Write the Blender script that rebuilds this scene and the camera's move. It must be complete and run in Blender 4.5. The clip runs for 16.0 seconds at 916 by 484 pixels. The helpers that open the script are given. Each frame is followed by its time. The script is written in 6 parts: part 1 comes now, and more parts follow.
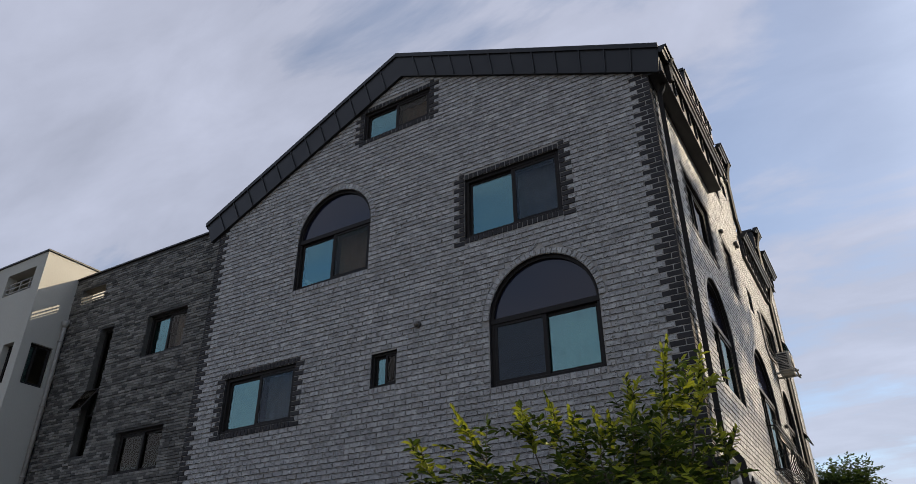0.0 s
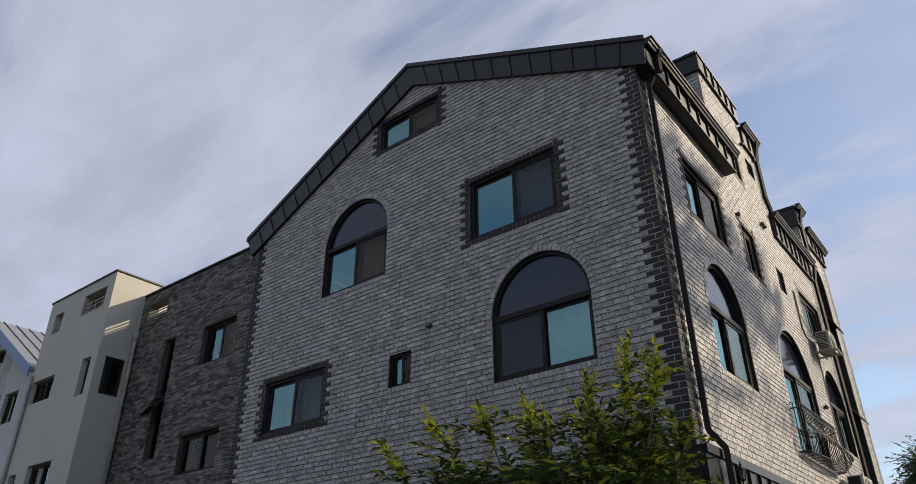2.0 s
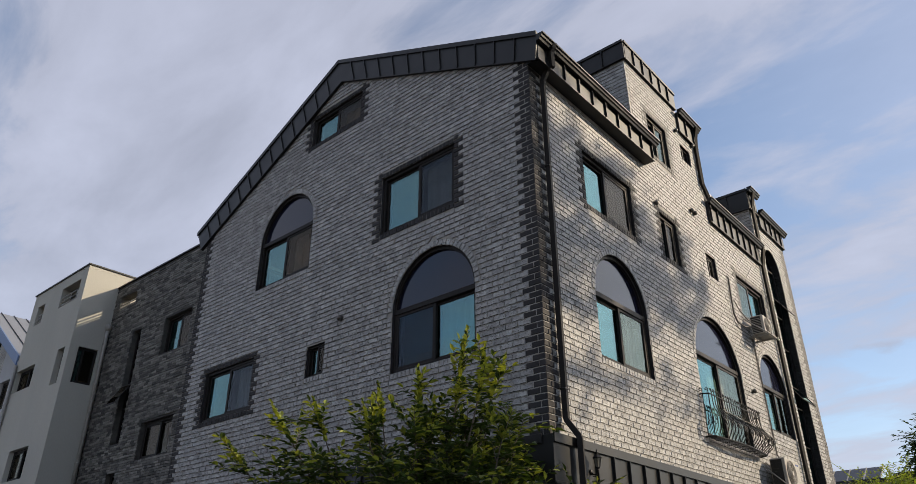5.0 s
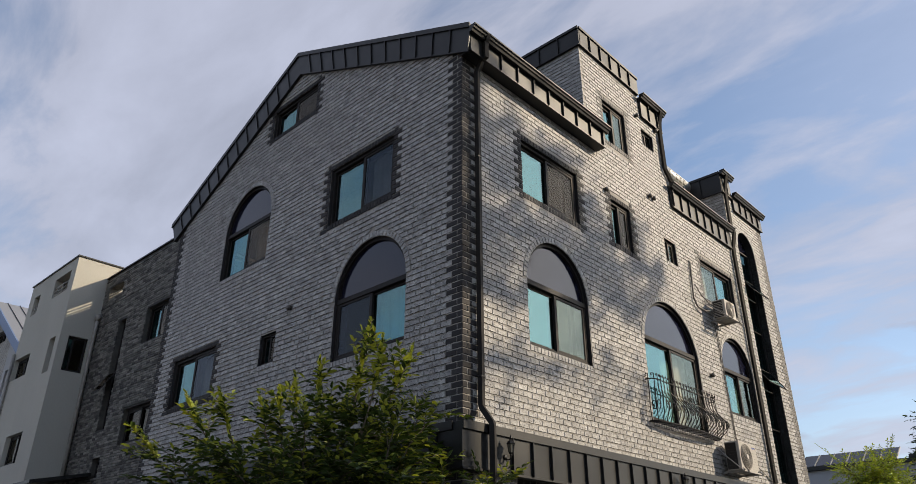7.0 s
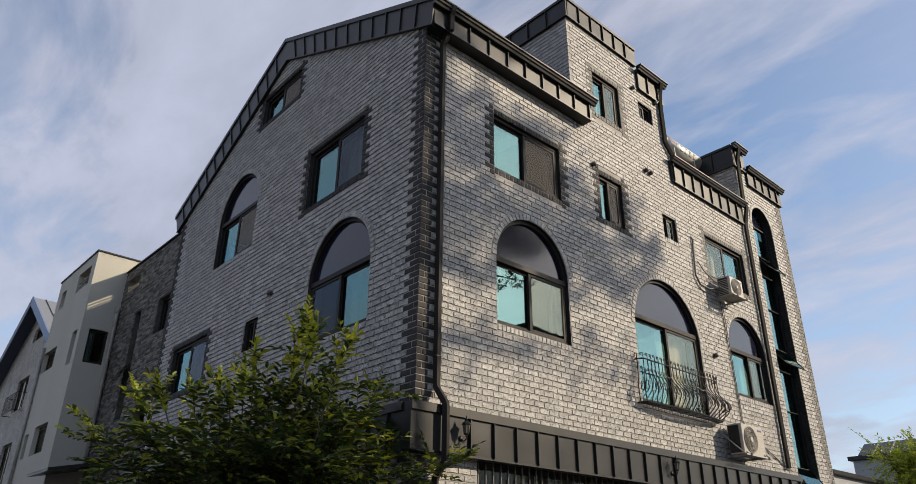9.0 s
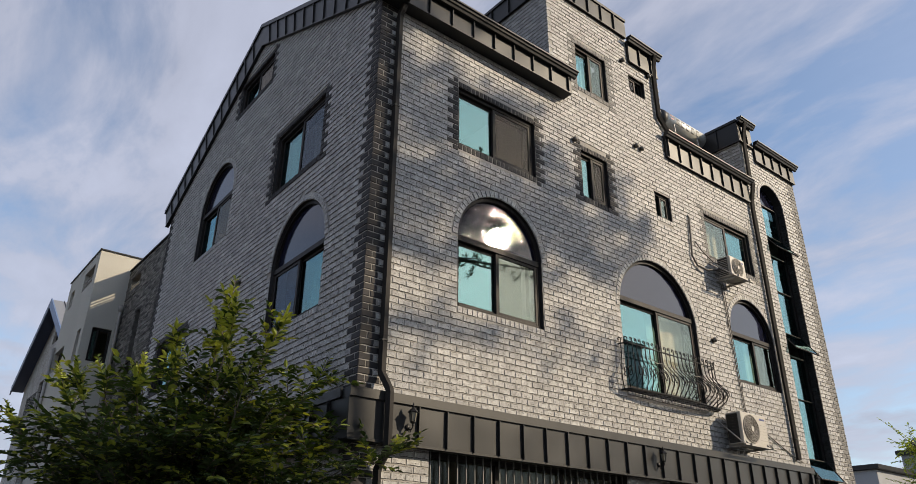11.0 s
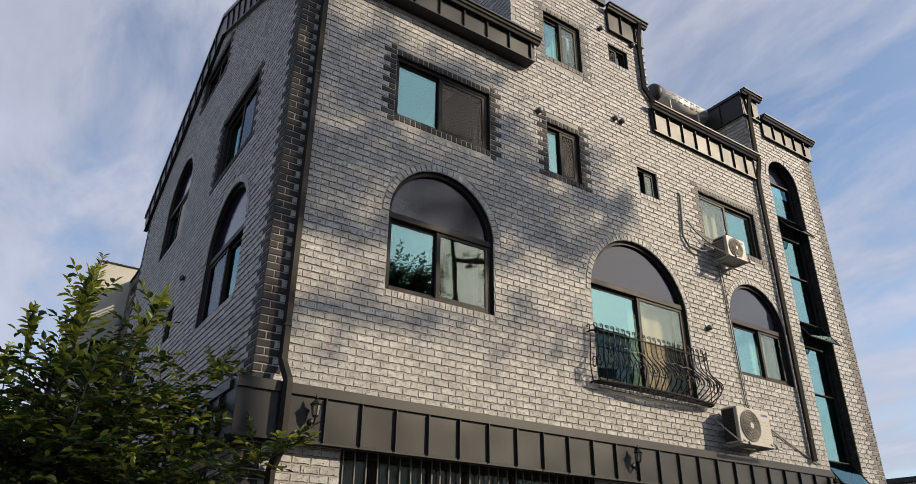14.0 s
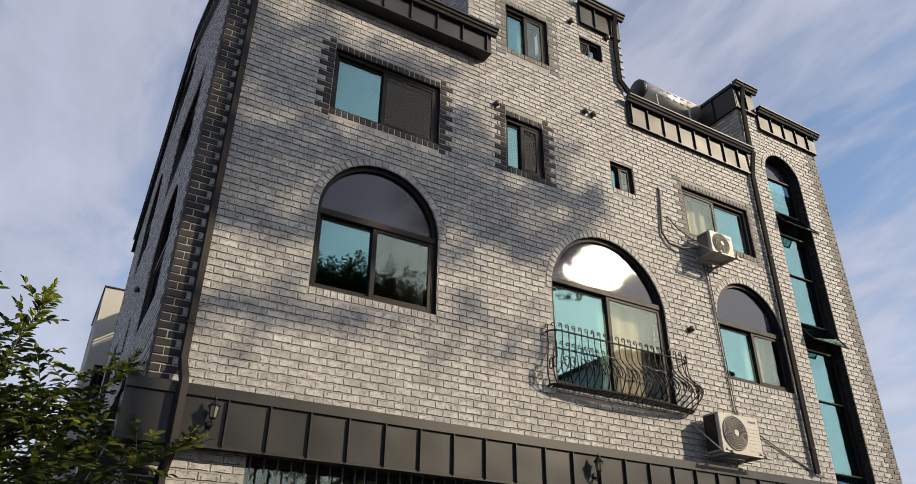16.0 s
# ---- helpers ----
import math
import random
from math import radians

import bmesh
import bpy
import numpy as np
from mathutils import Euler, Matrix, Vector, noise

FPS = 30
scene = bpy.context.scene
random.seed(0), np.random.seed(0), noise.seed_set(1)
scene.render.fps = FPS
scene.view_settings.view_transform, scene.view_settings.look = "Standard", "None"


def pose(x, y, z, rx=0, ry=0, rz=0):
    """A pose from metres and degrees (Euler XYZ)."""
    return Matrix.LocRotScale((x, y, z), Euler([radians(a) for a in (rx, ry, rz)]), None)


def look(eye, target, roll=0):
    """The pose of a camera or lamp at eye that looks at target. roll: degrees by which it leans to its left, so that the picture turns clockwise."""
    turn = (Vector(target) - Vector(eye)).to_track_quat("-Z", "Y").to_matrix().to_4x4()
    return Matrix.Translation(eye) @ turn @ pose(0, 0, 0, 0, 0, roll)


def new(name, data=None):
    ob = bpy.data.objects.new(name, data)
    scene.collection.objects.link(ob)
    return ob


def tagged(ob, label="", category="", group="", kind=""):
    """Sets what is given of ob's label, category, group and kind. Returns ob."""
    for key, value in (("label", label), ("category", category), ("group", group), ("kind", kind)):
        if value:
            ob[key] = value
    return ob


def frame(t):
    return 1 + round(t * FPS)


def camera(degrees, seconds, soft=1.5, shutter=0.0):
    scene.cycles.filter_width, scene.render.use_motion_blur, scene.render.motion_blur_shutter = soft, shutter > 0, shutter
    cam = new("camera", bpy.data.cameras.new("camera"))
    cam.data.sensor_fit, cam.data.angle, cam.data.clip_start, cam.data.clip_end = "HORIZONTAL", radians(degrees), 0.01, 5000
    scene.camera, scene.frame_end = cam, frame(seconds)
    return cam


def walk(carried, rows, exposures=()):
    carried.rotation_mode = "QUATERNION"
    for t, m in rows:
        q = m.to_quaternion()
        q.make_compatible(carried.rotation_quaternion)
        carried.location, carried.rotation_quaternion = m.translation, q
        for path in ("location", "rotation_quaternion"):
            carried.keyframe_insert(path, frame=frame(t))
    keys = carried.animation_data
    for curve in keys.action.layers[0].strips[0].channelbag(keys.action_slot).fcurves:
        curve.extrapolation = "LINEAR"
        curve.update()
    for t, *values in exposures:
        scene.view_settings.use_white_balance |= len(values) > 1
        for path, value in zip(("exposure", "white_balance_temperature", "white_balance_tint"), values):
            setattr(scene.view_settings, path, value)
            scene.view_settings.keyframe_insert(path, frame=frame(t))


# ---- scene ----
cam = camera(65.0, 16.0, soft=0.6)
PATH = [
    (0, (1.895, -9.567, 1.691), (-2.526, -2.046, 6.578), -0.34),
    (0.5, (2.257, -9.386, 1.688), (-2.514, -2.065, 6.550), -0.33),
    (1, (2.619, -9.294, 1.705), (-2.460, -2.158, 6.529), -0.31),
    (1.5, (3.012, -9.318, 1.672), (-2.249, -2.299, 6.473), -0.48),
    (2, (3.357, -9.241, 1.638), (-2.052, -2.312, 6.405), -0.44),
    (2.5, (3.714, -9.093, 1.652), (-1.792, -2.213, 6.380), -0.33),
    (3, (4.104, -8.944, 1.682), (-1.469, -2.092, 6.371), -0.33),
    (3.5, (4.447, -8.756, 1.674), (-1.193, -1.929, 6.320), -0.31),
    (4, (4.755, -8.520, 1.684), (-0.948, -1.722, 6.295), -0.28),
    (6.5, (6.428, -7.570, 1.686), (0.365, -0.915, 6.039), -0.01),
    (7, (6.745, -7.289, 1.699), (0.573, -0.704, 6.005), 0.04),
    (7.5, (7.090, -6.981, 1.676), (0.766, -0.521, 5.952), 0.22),
    (8, (7.281, -6.697, 1.645), (0.807, -0.369, 5.894), 0.34),
    (8.5, (7.367, -6.395, 1.659), (0.764, -0.178, 5.872), 0.37),
    (9, (7.467, -6.015, 1.637), (0.746, 0.083, 5.837), 0.45),
    (11.5, (7.749, -4.298, 1.635), (0.598, 1.299, 5.822), 0.46),
    (12, (7.736, -3.986, 1.648), (0.519, 1.521, 5.844), 0.48),
    (12.5, (7.794, -3.575, 1.630), (0.507, 1.804, 5.867), 0.55),
    (13, (7.789, -3.172, 1.578), (0.434, 2.052, 5.893), 0.39),
    (13.5, (7.716, -2.849, 1.619), (0.321, 2.279, 5.981), 0.40),
    (14, (7.769, -2.501, 1.613), (0.323, 2.538, 5.991), 0.51),
    (14.5, (7.812, -2.071, 1.578), (0.317, 2.829, 6.029), 0.49),
    (15, (7.793, -1.669, 1.564), (0.262, 3.108, 6.086), 0.60),
    (15.5, (7.885, -1.243, 1.508), (0.309, 3.359, 6.137), 0.64),
    (16, (7.938, -0.821, 1.465), (0.299, 3.557, 6.206), 0.72),
]
walk(cam, [(t, look(eye, target, roll)) for t, eye, target, roll in PATH])

# ---- sky, sun, exposure ----
SUN_ELEVATION, SUN_TURN = 26.0, 42.6  # degrees above the horizon, degrees from +x towards +y
scene.view_settings.exposure = 0.33
world = bpy.data.worlds.new("world")
scene.world = world
world.use_nodes = True


def link_nodes(tree, *pairs):
    for a, b in pairs:
        tree.links.new(a, b)


def build_world():
    nt = world.node_tree
    nt.nodes.clear()
    N = nt.nodes.new
    out, bg, sky = N("ShaderNodeOutputWorld"), N("ShaderNodeBackground"), N("ShaderNodeTexSky")
    sky.sky_type, sky.sun_disc = "NISHITA", False
    sky.sun_elevation, sky.sun_rotation = radians(SUN_ELEVATION), radians(90 - SUN_TURN)
    sky.air_density, sky.dust_density, sky.ozone_density = 1.0, 0.6, 1.5
    bg.inputs["Strength"].default_value = 0.133
    co = N("ShaderNodeTexCoord")
    sep = N("ShaderNodeSeparateXYZ")
    # clouds lie on a flat layer high above: direction over its height
    high = N("ShaderNodeMath"); high.operation = "ADD"; high.inputs[1].default_value = 0.22
    flat = N("ShaderNodeVectorMath"); flat.operation = "DIVIDE"
    comb = N("ShaderNodeCombineXYZ")
    lift = N("ShaderNodeVectorMath"); lift.operation = "MULTIPLY"; lift.inputs[1].default_value = (1, 1, 0.0)
    link_nodes(nt, (co.outputs["Generated"], sep.inputs[0]), (sep.outputs["Z"], high.inputs[0]),
               (high.outputs[0], comb.inputs[0]), (high.outputs[0], comb.inputs[1]), (high.outputs[0], comb.inputs[2]),
               (co.outputs["Generated"], lift.inputs[0]), (lift.outputs[0], flat.inputs[0]), (comb.outputs[0], flat.inputs[1]))
    turn = N("ShaderNodeMapping")
    turn.inputs["Rotation"].default_value = (0, 0, radians(35))
    turn.inputs["Scale"].default_value = (1.0, 2.1, 1.0)
    turn.inputs["Location"].default_value = CLOUD_SHIFT
    link_nodes(nt, (flat.outputs[0], turn.inputs[0]))
    big, fine = N("ShaderNodeTexNoise"), N("ShaderNodeTexNoise")
    big.inputs["Scale"].default_value, big.inputs["Detail"].default_value, big.inputs["Roughness"].default_value = 0.8, 3, 0.5
    fine.inputs["Scale"].default_value, fine.inputs["Detail"].default_value, fine.inputs["Roughness"].default_value = 2.4, 9, 0.58
    fine.inputs["Distortion"].default_value = 0.3
    link_nodes(nt, (turn.outputs[0], big.inputs["Vector"]), (turn.outputs[0], fine.inputs["Vector"]))
    add = N("ShaderNodeMath"); add.operation = "MULTIPLY_ADD"; add.inputs[1].default_value = 0.9
    # the cloud sheet is thicker on one side of the sky
    side = N("ShaderNodeVectorMath"); side.operation = "DOT_PRODUCT"; side.inputs[1].default_value = CLOUD_SIDE
    cover = N("ShaderNodeMath"); cover.operation = "MULTIPLY_ADD"; cover.inputs[1].default_value, cover.inputs[2].default_value = 0.15, -0.06
    total = N("ShaderNodeMath"); total.operation = "ADD"
    link_nodes(nt, (fine.outputs["Fac"], add.inputs[0]), (big.outputs["Fac"], add.inputs[2]), (co.outputs["Generated"], side.inputs[0]),
               (side.outputs["Value"], cover.inputs[0]), (cover.outputs[0], total.inputs[0]), (add.outputs[0], total.inputs[1]))
    ramp = N("ShaderNodeValToRGB")
    ramp.color_ramp.elements[0].position, ramp.color_ramp.elements[1].position = CLOUD_RAMP
    ramp.color_ramp.elements[0].color, ramp.color_ramp.elements[1].color = (0.02, 0.02, 0.02, 1), (1, 1, 1, 1)
    # haze whitens the sky towards the horizon
    haze = N("ShaderNodeMapRange")
    haze.inputs["From Min"].default_value, haze.inputs["From Max"].default_value = 0.0, 0.34
    haze.inputs["To Min"].default_value, haze.inputs["To Max"].default_value = 0.6, 0.0
    most = N("ShaderNodeMath"); most.operation = "MAXIMUM"
    link_nodes(nt, (total.outputs[0], ramp.inputs[0]), (sep.outputs["Z"], haze.inputs[0]), (ramp.outputs[0], most.inputs[0]), (haze.outputs[0], most.inputs[1]))
    # small white clouds float low over the roofs
    low_map = N("ShaderNodeMapping"); low_map.inputs["Scale"].default_value = (4.0, 4.0, 13.0)
    puff = N("ShaderNodeTexNoise")
    puff.inputs["Scale"].default_value, puff.inputs["Detail"].default_value, puff.inputs["Roughness"].default_value = 1.0, 7, 0.55
    edge = N("ShaderNodeMapRange"); edge.interpolation_type = "SMOOTHSTEP"
    edge.inputs["From Min"].default_value, edge.inputs["From Max"].default_value = 0.49, 0.66
    belt = N("ShaderNodeMapRange"); belt.interpolation_type = "SMOOTHSTEP"
    belt.inputs["From Min"].default_value, belt.inputs["From Max"].default_value = 0.46, 0.26
    puffs = N("ShaderNodeMath"); puffs.operation = "MULTIPLY"
    whole = N("ShaderNodeMath"); whole.operation = "MAXIMUM"
    link_nodes(nt, (co.outputs["Generated"], low_map.inputs[0]), (low_map.outputs[0], puff.inputs["Vector"]), (puff.outputs["Fac"], edge.inputs[0]), (sep.outputs["Z"], belt.inputs[0]),
               (edge.outputs[0], puffs.inputs[0]), (belt.outputs[0], puffs.inputs[1]), (puffs.outputs[0], whole.inputs[0]), (most.outputs[0], whole.inputs[1]))
    # and bright thin haze spreads round the sun
    veil = N("ShaderNodeMapRange"); veil.interpolation_type = "SMOOTHSTEP"
    veil.inputs["From Min"].default_value, veil.inputs["From Max"].default_value = 0.35, 1.0
    veil.inputs["To Min"].default_value, veil.inputs["To Max"].default_value = 0.0, 0.8
    most2 = N("ShaderNodeMath"); most2.operation = "MAXIMUM"
    mix = N("ShaderNodeMix"); mix.data_type = "RGBA"
    thin = N("ShaderNodeMath"); thin.operation = "MULTIPLY"; thin.inputs[1].default_value = 0.86
    tint = N("ShaderNodeMix"); tint.data_type = "RGBA"; tint.blend_type = "MULTIPLY"; tint.inputs["Factor"].default_value = 1.0
    tint.inputs["B"].default_value = SKY_TINT
    # haze and clouds towards the sun shine brighter
    near = N("ShaderNodeVectorMath"); near.operation = "DOT_PRODUCT"; near.inputs[1].default_value = SUN_WAY
    lobe = N("ShaderNodeMapRange"); lobe.interpolation_type = "SMOOTHSTEP"
    lobe.inputs["From Min"].default_value, lobe.inputs["From Max"].default_value = 0.78, 1.0
    warm = N("ShaderNodeMix"); warm.data_type = "RGBA"
    warm.inputs["A"].default_value, warm.inputs["B"].default_value = (1, 1, 1, 1), (2.25, 2.2, 1.98, 1)
    glow = N("ShaderNodeMix"); glow.data_type = "RGBA"; glow.blend_type = "MULTIPLY"; glow.inputs["Factor"].default_value = 1.0
    # thinner and thicker parts of the cloud sheet
    body = N("ShaderNodeMapRange")
    body.inputs["From Min"].default_value, body.inputs["From Max"].default_value = 0.3, 0.72
    body.inputs["To Min"].default_value, body.inputs["To Max"].default_value = 0.80, 1.12
    white = N("ShaderNodeMix"); white.data_type = "RGBA"; white.blend_type = "MULTIPLY"; white.inputs["Factor"].default_value = 1.0
    white.inputs["A"].default_value = CLOUD_COLOUR
    link_nodes(nt, (fine.outputs["Fac"], body.inputs[0]), (body.outputs[0], white.inputs["B"]), (white.outputs["Result"], mix.inputs["B"]))
    link_nodes(nt, (co.outputs["Generated"], near.inputs[0]), (near.outputs["Value"], lobe.inputs[0]), (lobe.outputs[0], warm.inputs["Factor"]), (warm.outputs["Result"], glow.inputs["B"]), (mix.outputs["Result"], glow.inputs["A"]))
    link_nodes(nt, (sky.outputs[0], tint.inputs["A"]), (tint.outputs["Result"], mix.inputs["A"]), (near.outputs["Value"], veil.inputs[0]), (whole.outputs[0], most2.inputs[0]), (veil.outputs[0], most2.inputs[1]), (most2.outputs[0], thin.inputs[0]), (thin.outputs[0], mix.inputs["Factor"]),
               (glow.outputs["Result"], bg.inputs["Color"]), (bg.outputs[0], out.inputs[0]))


CLOUD_SHIFT, CLOUD_RAMP, CLOUD_SIDE = (0.35, 0.2, 0.0), (0.74, 1.42), (-0.995, 0.1, 0.0)
CLOUD_COLOUR, SKY_TINT = (3.25, 3.4, 4.15, 1), (1.1, 1.08, 1.08, 1)
SUN_WAY = Vector((math.cos(radians(SUN_ELEVATION)) * math.cos(radians(SUN_TURN)), math.cos(radians(SUN_ELEVATION)) * math.sin(radians(SUN_TURN)), math.sin(radians(SUN_ELEVATION))))
build_world()
sun = new("sun", bpy.data.lights.new("sun", "SUN"))
sun.data.energy, sun.data.angle, sun.data.color = 4.15, radians(0.7), (1.0, 0.83, 0.60)
sun.matrix_world = look(SUN_WAY * 60, (0, 0, 0))


# ---- materials ----
def material(name, colour, rough=0.7, metal=0.0, spread=0.25, scale=6.0, fine=60.0, bump=0.15, depth=0.004, pieces=0.0, specular=0.5,
             specks=0.0, speck_colour=(0.03, 0.03, 0.03), stretch=(1, 1, 1), stains=0.0, detail=6):
    """Colour varied at two scales, piece by piece where pieces > 0, with dark specks and relief."""
    m = bpy.data.materials.new(name)
    m.use_nodes = True
    nt = m.node_tree
    N = nt.nodes.new
    bsdf = nt.nodes["Principled BSDF"]
    bsdf.inputs["Metallic"].default_value = metal
    bsdf.inputs["Specular IOR Level"].default_value = specular
    co = N("ShaderNodeNewGeometry")
    mp = N("ShaderNodeMapping"); mp.inputs["Scale"].default_value = stretch
    a, b = N("ShaderNodeTexNoise"), N("ShaderNodeTexNoise")
    a.inputs["Scale"].default_value, a.inputs["Detail"].default_value = scale, 5
    b.inputs["Scale"].default_value, b.inputs["Detail"].default_value = fine, detail
    b.inputs["Roughness"].default_value = 0.65
    link_nodes(nt, (co.outputs["Position"], mp.inputs[0]), (mp.outputs[0], a.inputs["Vector"]), (mp.outputs[0], b.inputs["Vector"]))
    value = N("ShaderNodeMapRange")
    value.inputs["From Min"].default_value, value.inputs["From Max"].default_value = 0.3, 0.7
    value.inputs["To Min"].default_value, value.inputs["To Max"].default_value = 1 - spread, 1 + spread
    value2 = N("ShaderNodeMapRange")
    value2.inputs["From Min"].default_value, value2.inputs["From Max"].default_value = 0.3, 0.7
    value2.inputs["To Min"].default_value, value2.inputs["To Max"].default_value = 1 - spread * 0.6, 1 + spread * 0.6
    times = N("ShaderNodeMath"); times.operation = "MULTIPLY"
    link_nodes(nt, (a.outputs["Fac"], value.inputs[0]), (b.outputs["Fac"], value2.inputs[0]), (value.outputs[0], times.inputs[0]), (value2.outputs[0], times.inputs[1]))
    last = times.outputs[0]
    if pieces:
        ob = N("ShaderNodeObjectInfo")
        both = N("ShaderNodeMath"); both.operation = "ADD"
        fract = N("ShaderNodeMath"); fract.operation = "FRACT"
        ring = N("ShaderNodeMapRange")
        ring.inputs["To Min"].default_value, ring.inputs["To Max"].default_value = 1 - pieces, 1 + pieces
        t2 = N("ShaderNodeMath"); t2.operation = "MULTIPLY"
        link_nodes(nt, (co.outputs["Random Per Island"], both.inputs[0]), (ob.outputs["Random"], both.inputs[1]), (both.outputs[0], fract.inputs[0]),
                   (fract.outputs[0], ring.inputs[0]), (ring.outputs[0], t2.inputs[0]), (last, t2.inputs[1]))
        last = t2.outputs[0]
    tone = N("ShaderNodeMix"); tone.data_type, tone.blend_type = "RGBA", "MULTIPLY"
    tone.inputs["Factor"].default_value = 1.0
    tone.inputs["A"].default_value = (*colour, 1)
    link_nodes(nt, (last, tone.inputs["B"]))
    colour_out = tone.outputs["Result"]
    height = b.outputs["Fac"]
    if specks:
        v = N("ShaderNodeTexNoise")
        v.inputs["Scale"].default_value, v.inputs["Detail"].default_value = 30.0, 3
        mp2 = N("ShaderNodeMapping"); mp2.inputs["Scale"].default_value = (1, 1, 1.5)
        cut = N("ShaderNodeMapRange")
        cut.inputs["From Min"].default_value, cut.inputs["From Max"].default_value = 0.63, 0.68
        cut.inputs["To Max"].default_value = specks
        dark = N("ShaderNodeMix"); dark.data_type = "RGBA"
        dark.inputs["B"].default_value = (*speck_colour, 1)
        low = N("ShaderNodeMath"); low.operation = "MULTIPLY_ADD"; low.inputs[1].default_value = -2.5
        link_nodes(nt, (co.outputs["Position"], mp2.inputs[0]), (mp2.outputs[0], v.inputs["Vector"]), (v.outputs["Fac"], cut.inputs[0]), (cut.outputs[0], dark.inputs["Factor"]),
                   (colour_out, dark.inputs["A"]), (cut.outputs[0], low.inputs[0]), (b.outputs["Fac"], low.inputs[2]))
        colour_out, height = dark.outputs["Result"], low.outputs[0]
    if stains:
        blot = N("ShaderNodeTexNoise")
        blot.inputs["Scale"].default_value, blot.inputs["Detail"].default_value, blot.inputs["Roughness"].default_value = 17.0, 5, 0.62
        cloud = N("ShaderNodeMapRange")
        cloud.inputs["From Min"].default_value, cloud.inputs["From Max"].default_value = 0.5, 0.68
        cloud.inputs["To Max"].default_value = stains
        smear = N("ShaderNodeMix"); smear.data_type, smear.blend_type = "RGBA", "MULTIPLY"
        smear.inputs["B"].default_value = (0.42, 0.41, 0.41, 1)
        link_nodes(nt, (co.outputs["Position"], blot.inputs["Vector"]), (blot.outputs["Fac"], cloud.inputs[0]), (cloud.outputs[0], smear.inputs["Factor"]), (colour_out, smear.inputs["A"]))
        colour_out = smear.outputs["Result"]
    rg = N("ShaderNodeMapRange")
    rg.inputs["To Min"].default_value, rg.inputs["To Max"].default_value = max(0.02, rough - 0.1), min(1, rough + 0.1)
    bp = N("ShaderNodeBump")
    bp.inputs["Strength"].default_value, bp.inputs["Distance"].default_value = bump, depth
    link_nodes(nt, (colour_out, bsdf.inputs["Base Color"]), (a.outputs["Fac"], rg.inputs[0]), (rg.outputs[0], bsdf.inputs["Roughness"]),
               (height, bp.inputs["Height"]), (bp.outputs[0], bsdf.inputs["Normal"]))
    return m


def window_glass(name, reflect, see, base):
    """Coated pane: part mirror, part clear."""
    m = bpy.data.materials.new(name)
    m.use_nodes = True
    nt = m.node_tree
    nt.nodes.clear()
    N = nt.nodes.new
    out, mixed, gloss, clear, fres = N("ShaderNodeOutputMaterial"), N("ShaderNodeMixShader"), N("ShaderNodeBsdfGlossy"), N("ShaderNodeBsdfTransparent"), N("ShaderNodeLayerWeight")
    gloss.inputs["Color"].default_value, gloss.inputs["Roughness"].default_value = (*reflect, 1), 0.015
    clear.inputs["Color"].default_value = (*see, 1)
    fres.inputs["Blend"].default_value = 0.5
    steep = N("ShaderNodeMath"); steep.operation = "POWER"; steep.inputs[1].default_value = 4.5
    add = N("ShaderNodeMath"); add.operation = "ADD"; add.use_clamp = True; add.inputs[1].default_value = base
    no, bp, co = N("ShaderNodeTexNoise"), N("ShaderNodeBump"), N("ShaderNodeNewGeometry")
    no.inputs["Scale"].default_value, no.inputs["Detail"].default_value = 1.3, 1
    bp.inputs["Strength"].default_value, bp.inputs["Distance"].default_value = 0.05, 0.04
    link_nodes(nt, (co.outputs["Position"], no.inputs["Vector"]), (no.outputs["Fac"], bp.inputs["Height"]), (bp.outputs[0], gloss.inputs["Normal"]),
               (fres.outputs["Facing"], steep.inputs[0]), (steep.outputs[0], add.inputs[0]), (add.outputs[0], mixed.inputs[0]), (clear.outputs[0], mixed.inputs[1]), (gloss.outputs[0], mixed.inputs[2]), (mixed.outputs[0], out.inputs[0]))
    return m


def arch_glass(name):
    """Dark opaque pane with a hammered surface."""
    m = bpy.data.materials.new(name)
    m.use_nodes = True
    nt = m.node_tree
    N = nt.nodes.new
    bsdf = nt.nodes["Principled BSDF"]
    bsdf.inputs["Base Color"].default_value = (0.011, 0.012, 0.025, 1)
    bsdf.inputs["Roughness"].default_value = 0.025
    bsdf.inputs["IOR"].default_value = 1.5
    no, bp, co = N("ShaderNodeTexNoise"), N("ShaderNodeBump"), N("ShaderNodeNewGeometry")
    no.inputs["Scale"].default_value, no.inputs["Detail"].default_value = 52.0, 1
    bp.inputs["Strength"].default_value, bp.inputs["Distance"].default_value = 0.15, 0.0035
    link_nodes(nt, (co.outputs["Position"], no.inputs["Vector"]), (no.outputs["Fac"], bp.inputs["Height"]), (bp.outputs[0], bsdf.inputs["Normal"]))
    return m


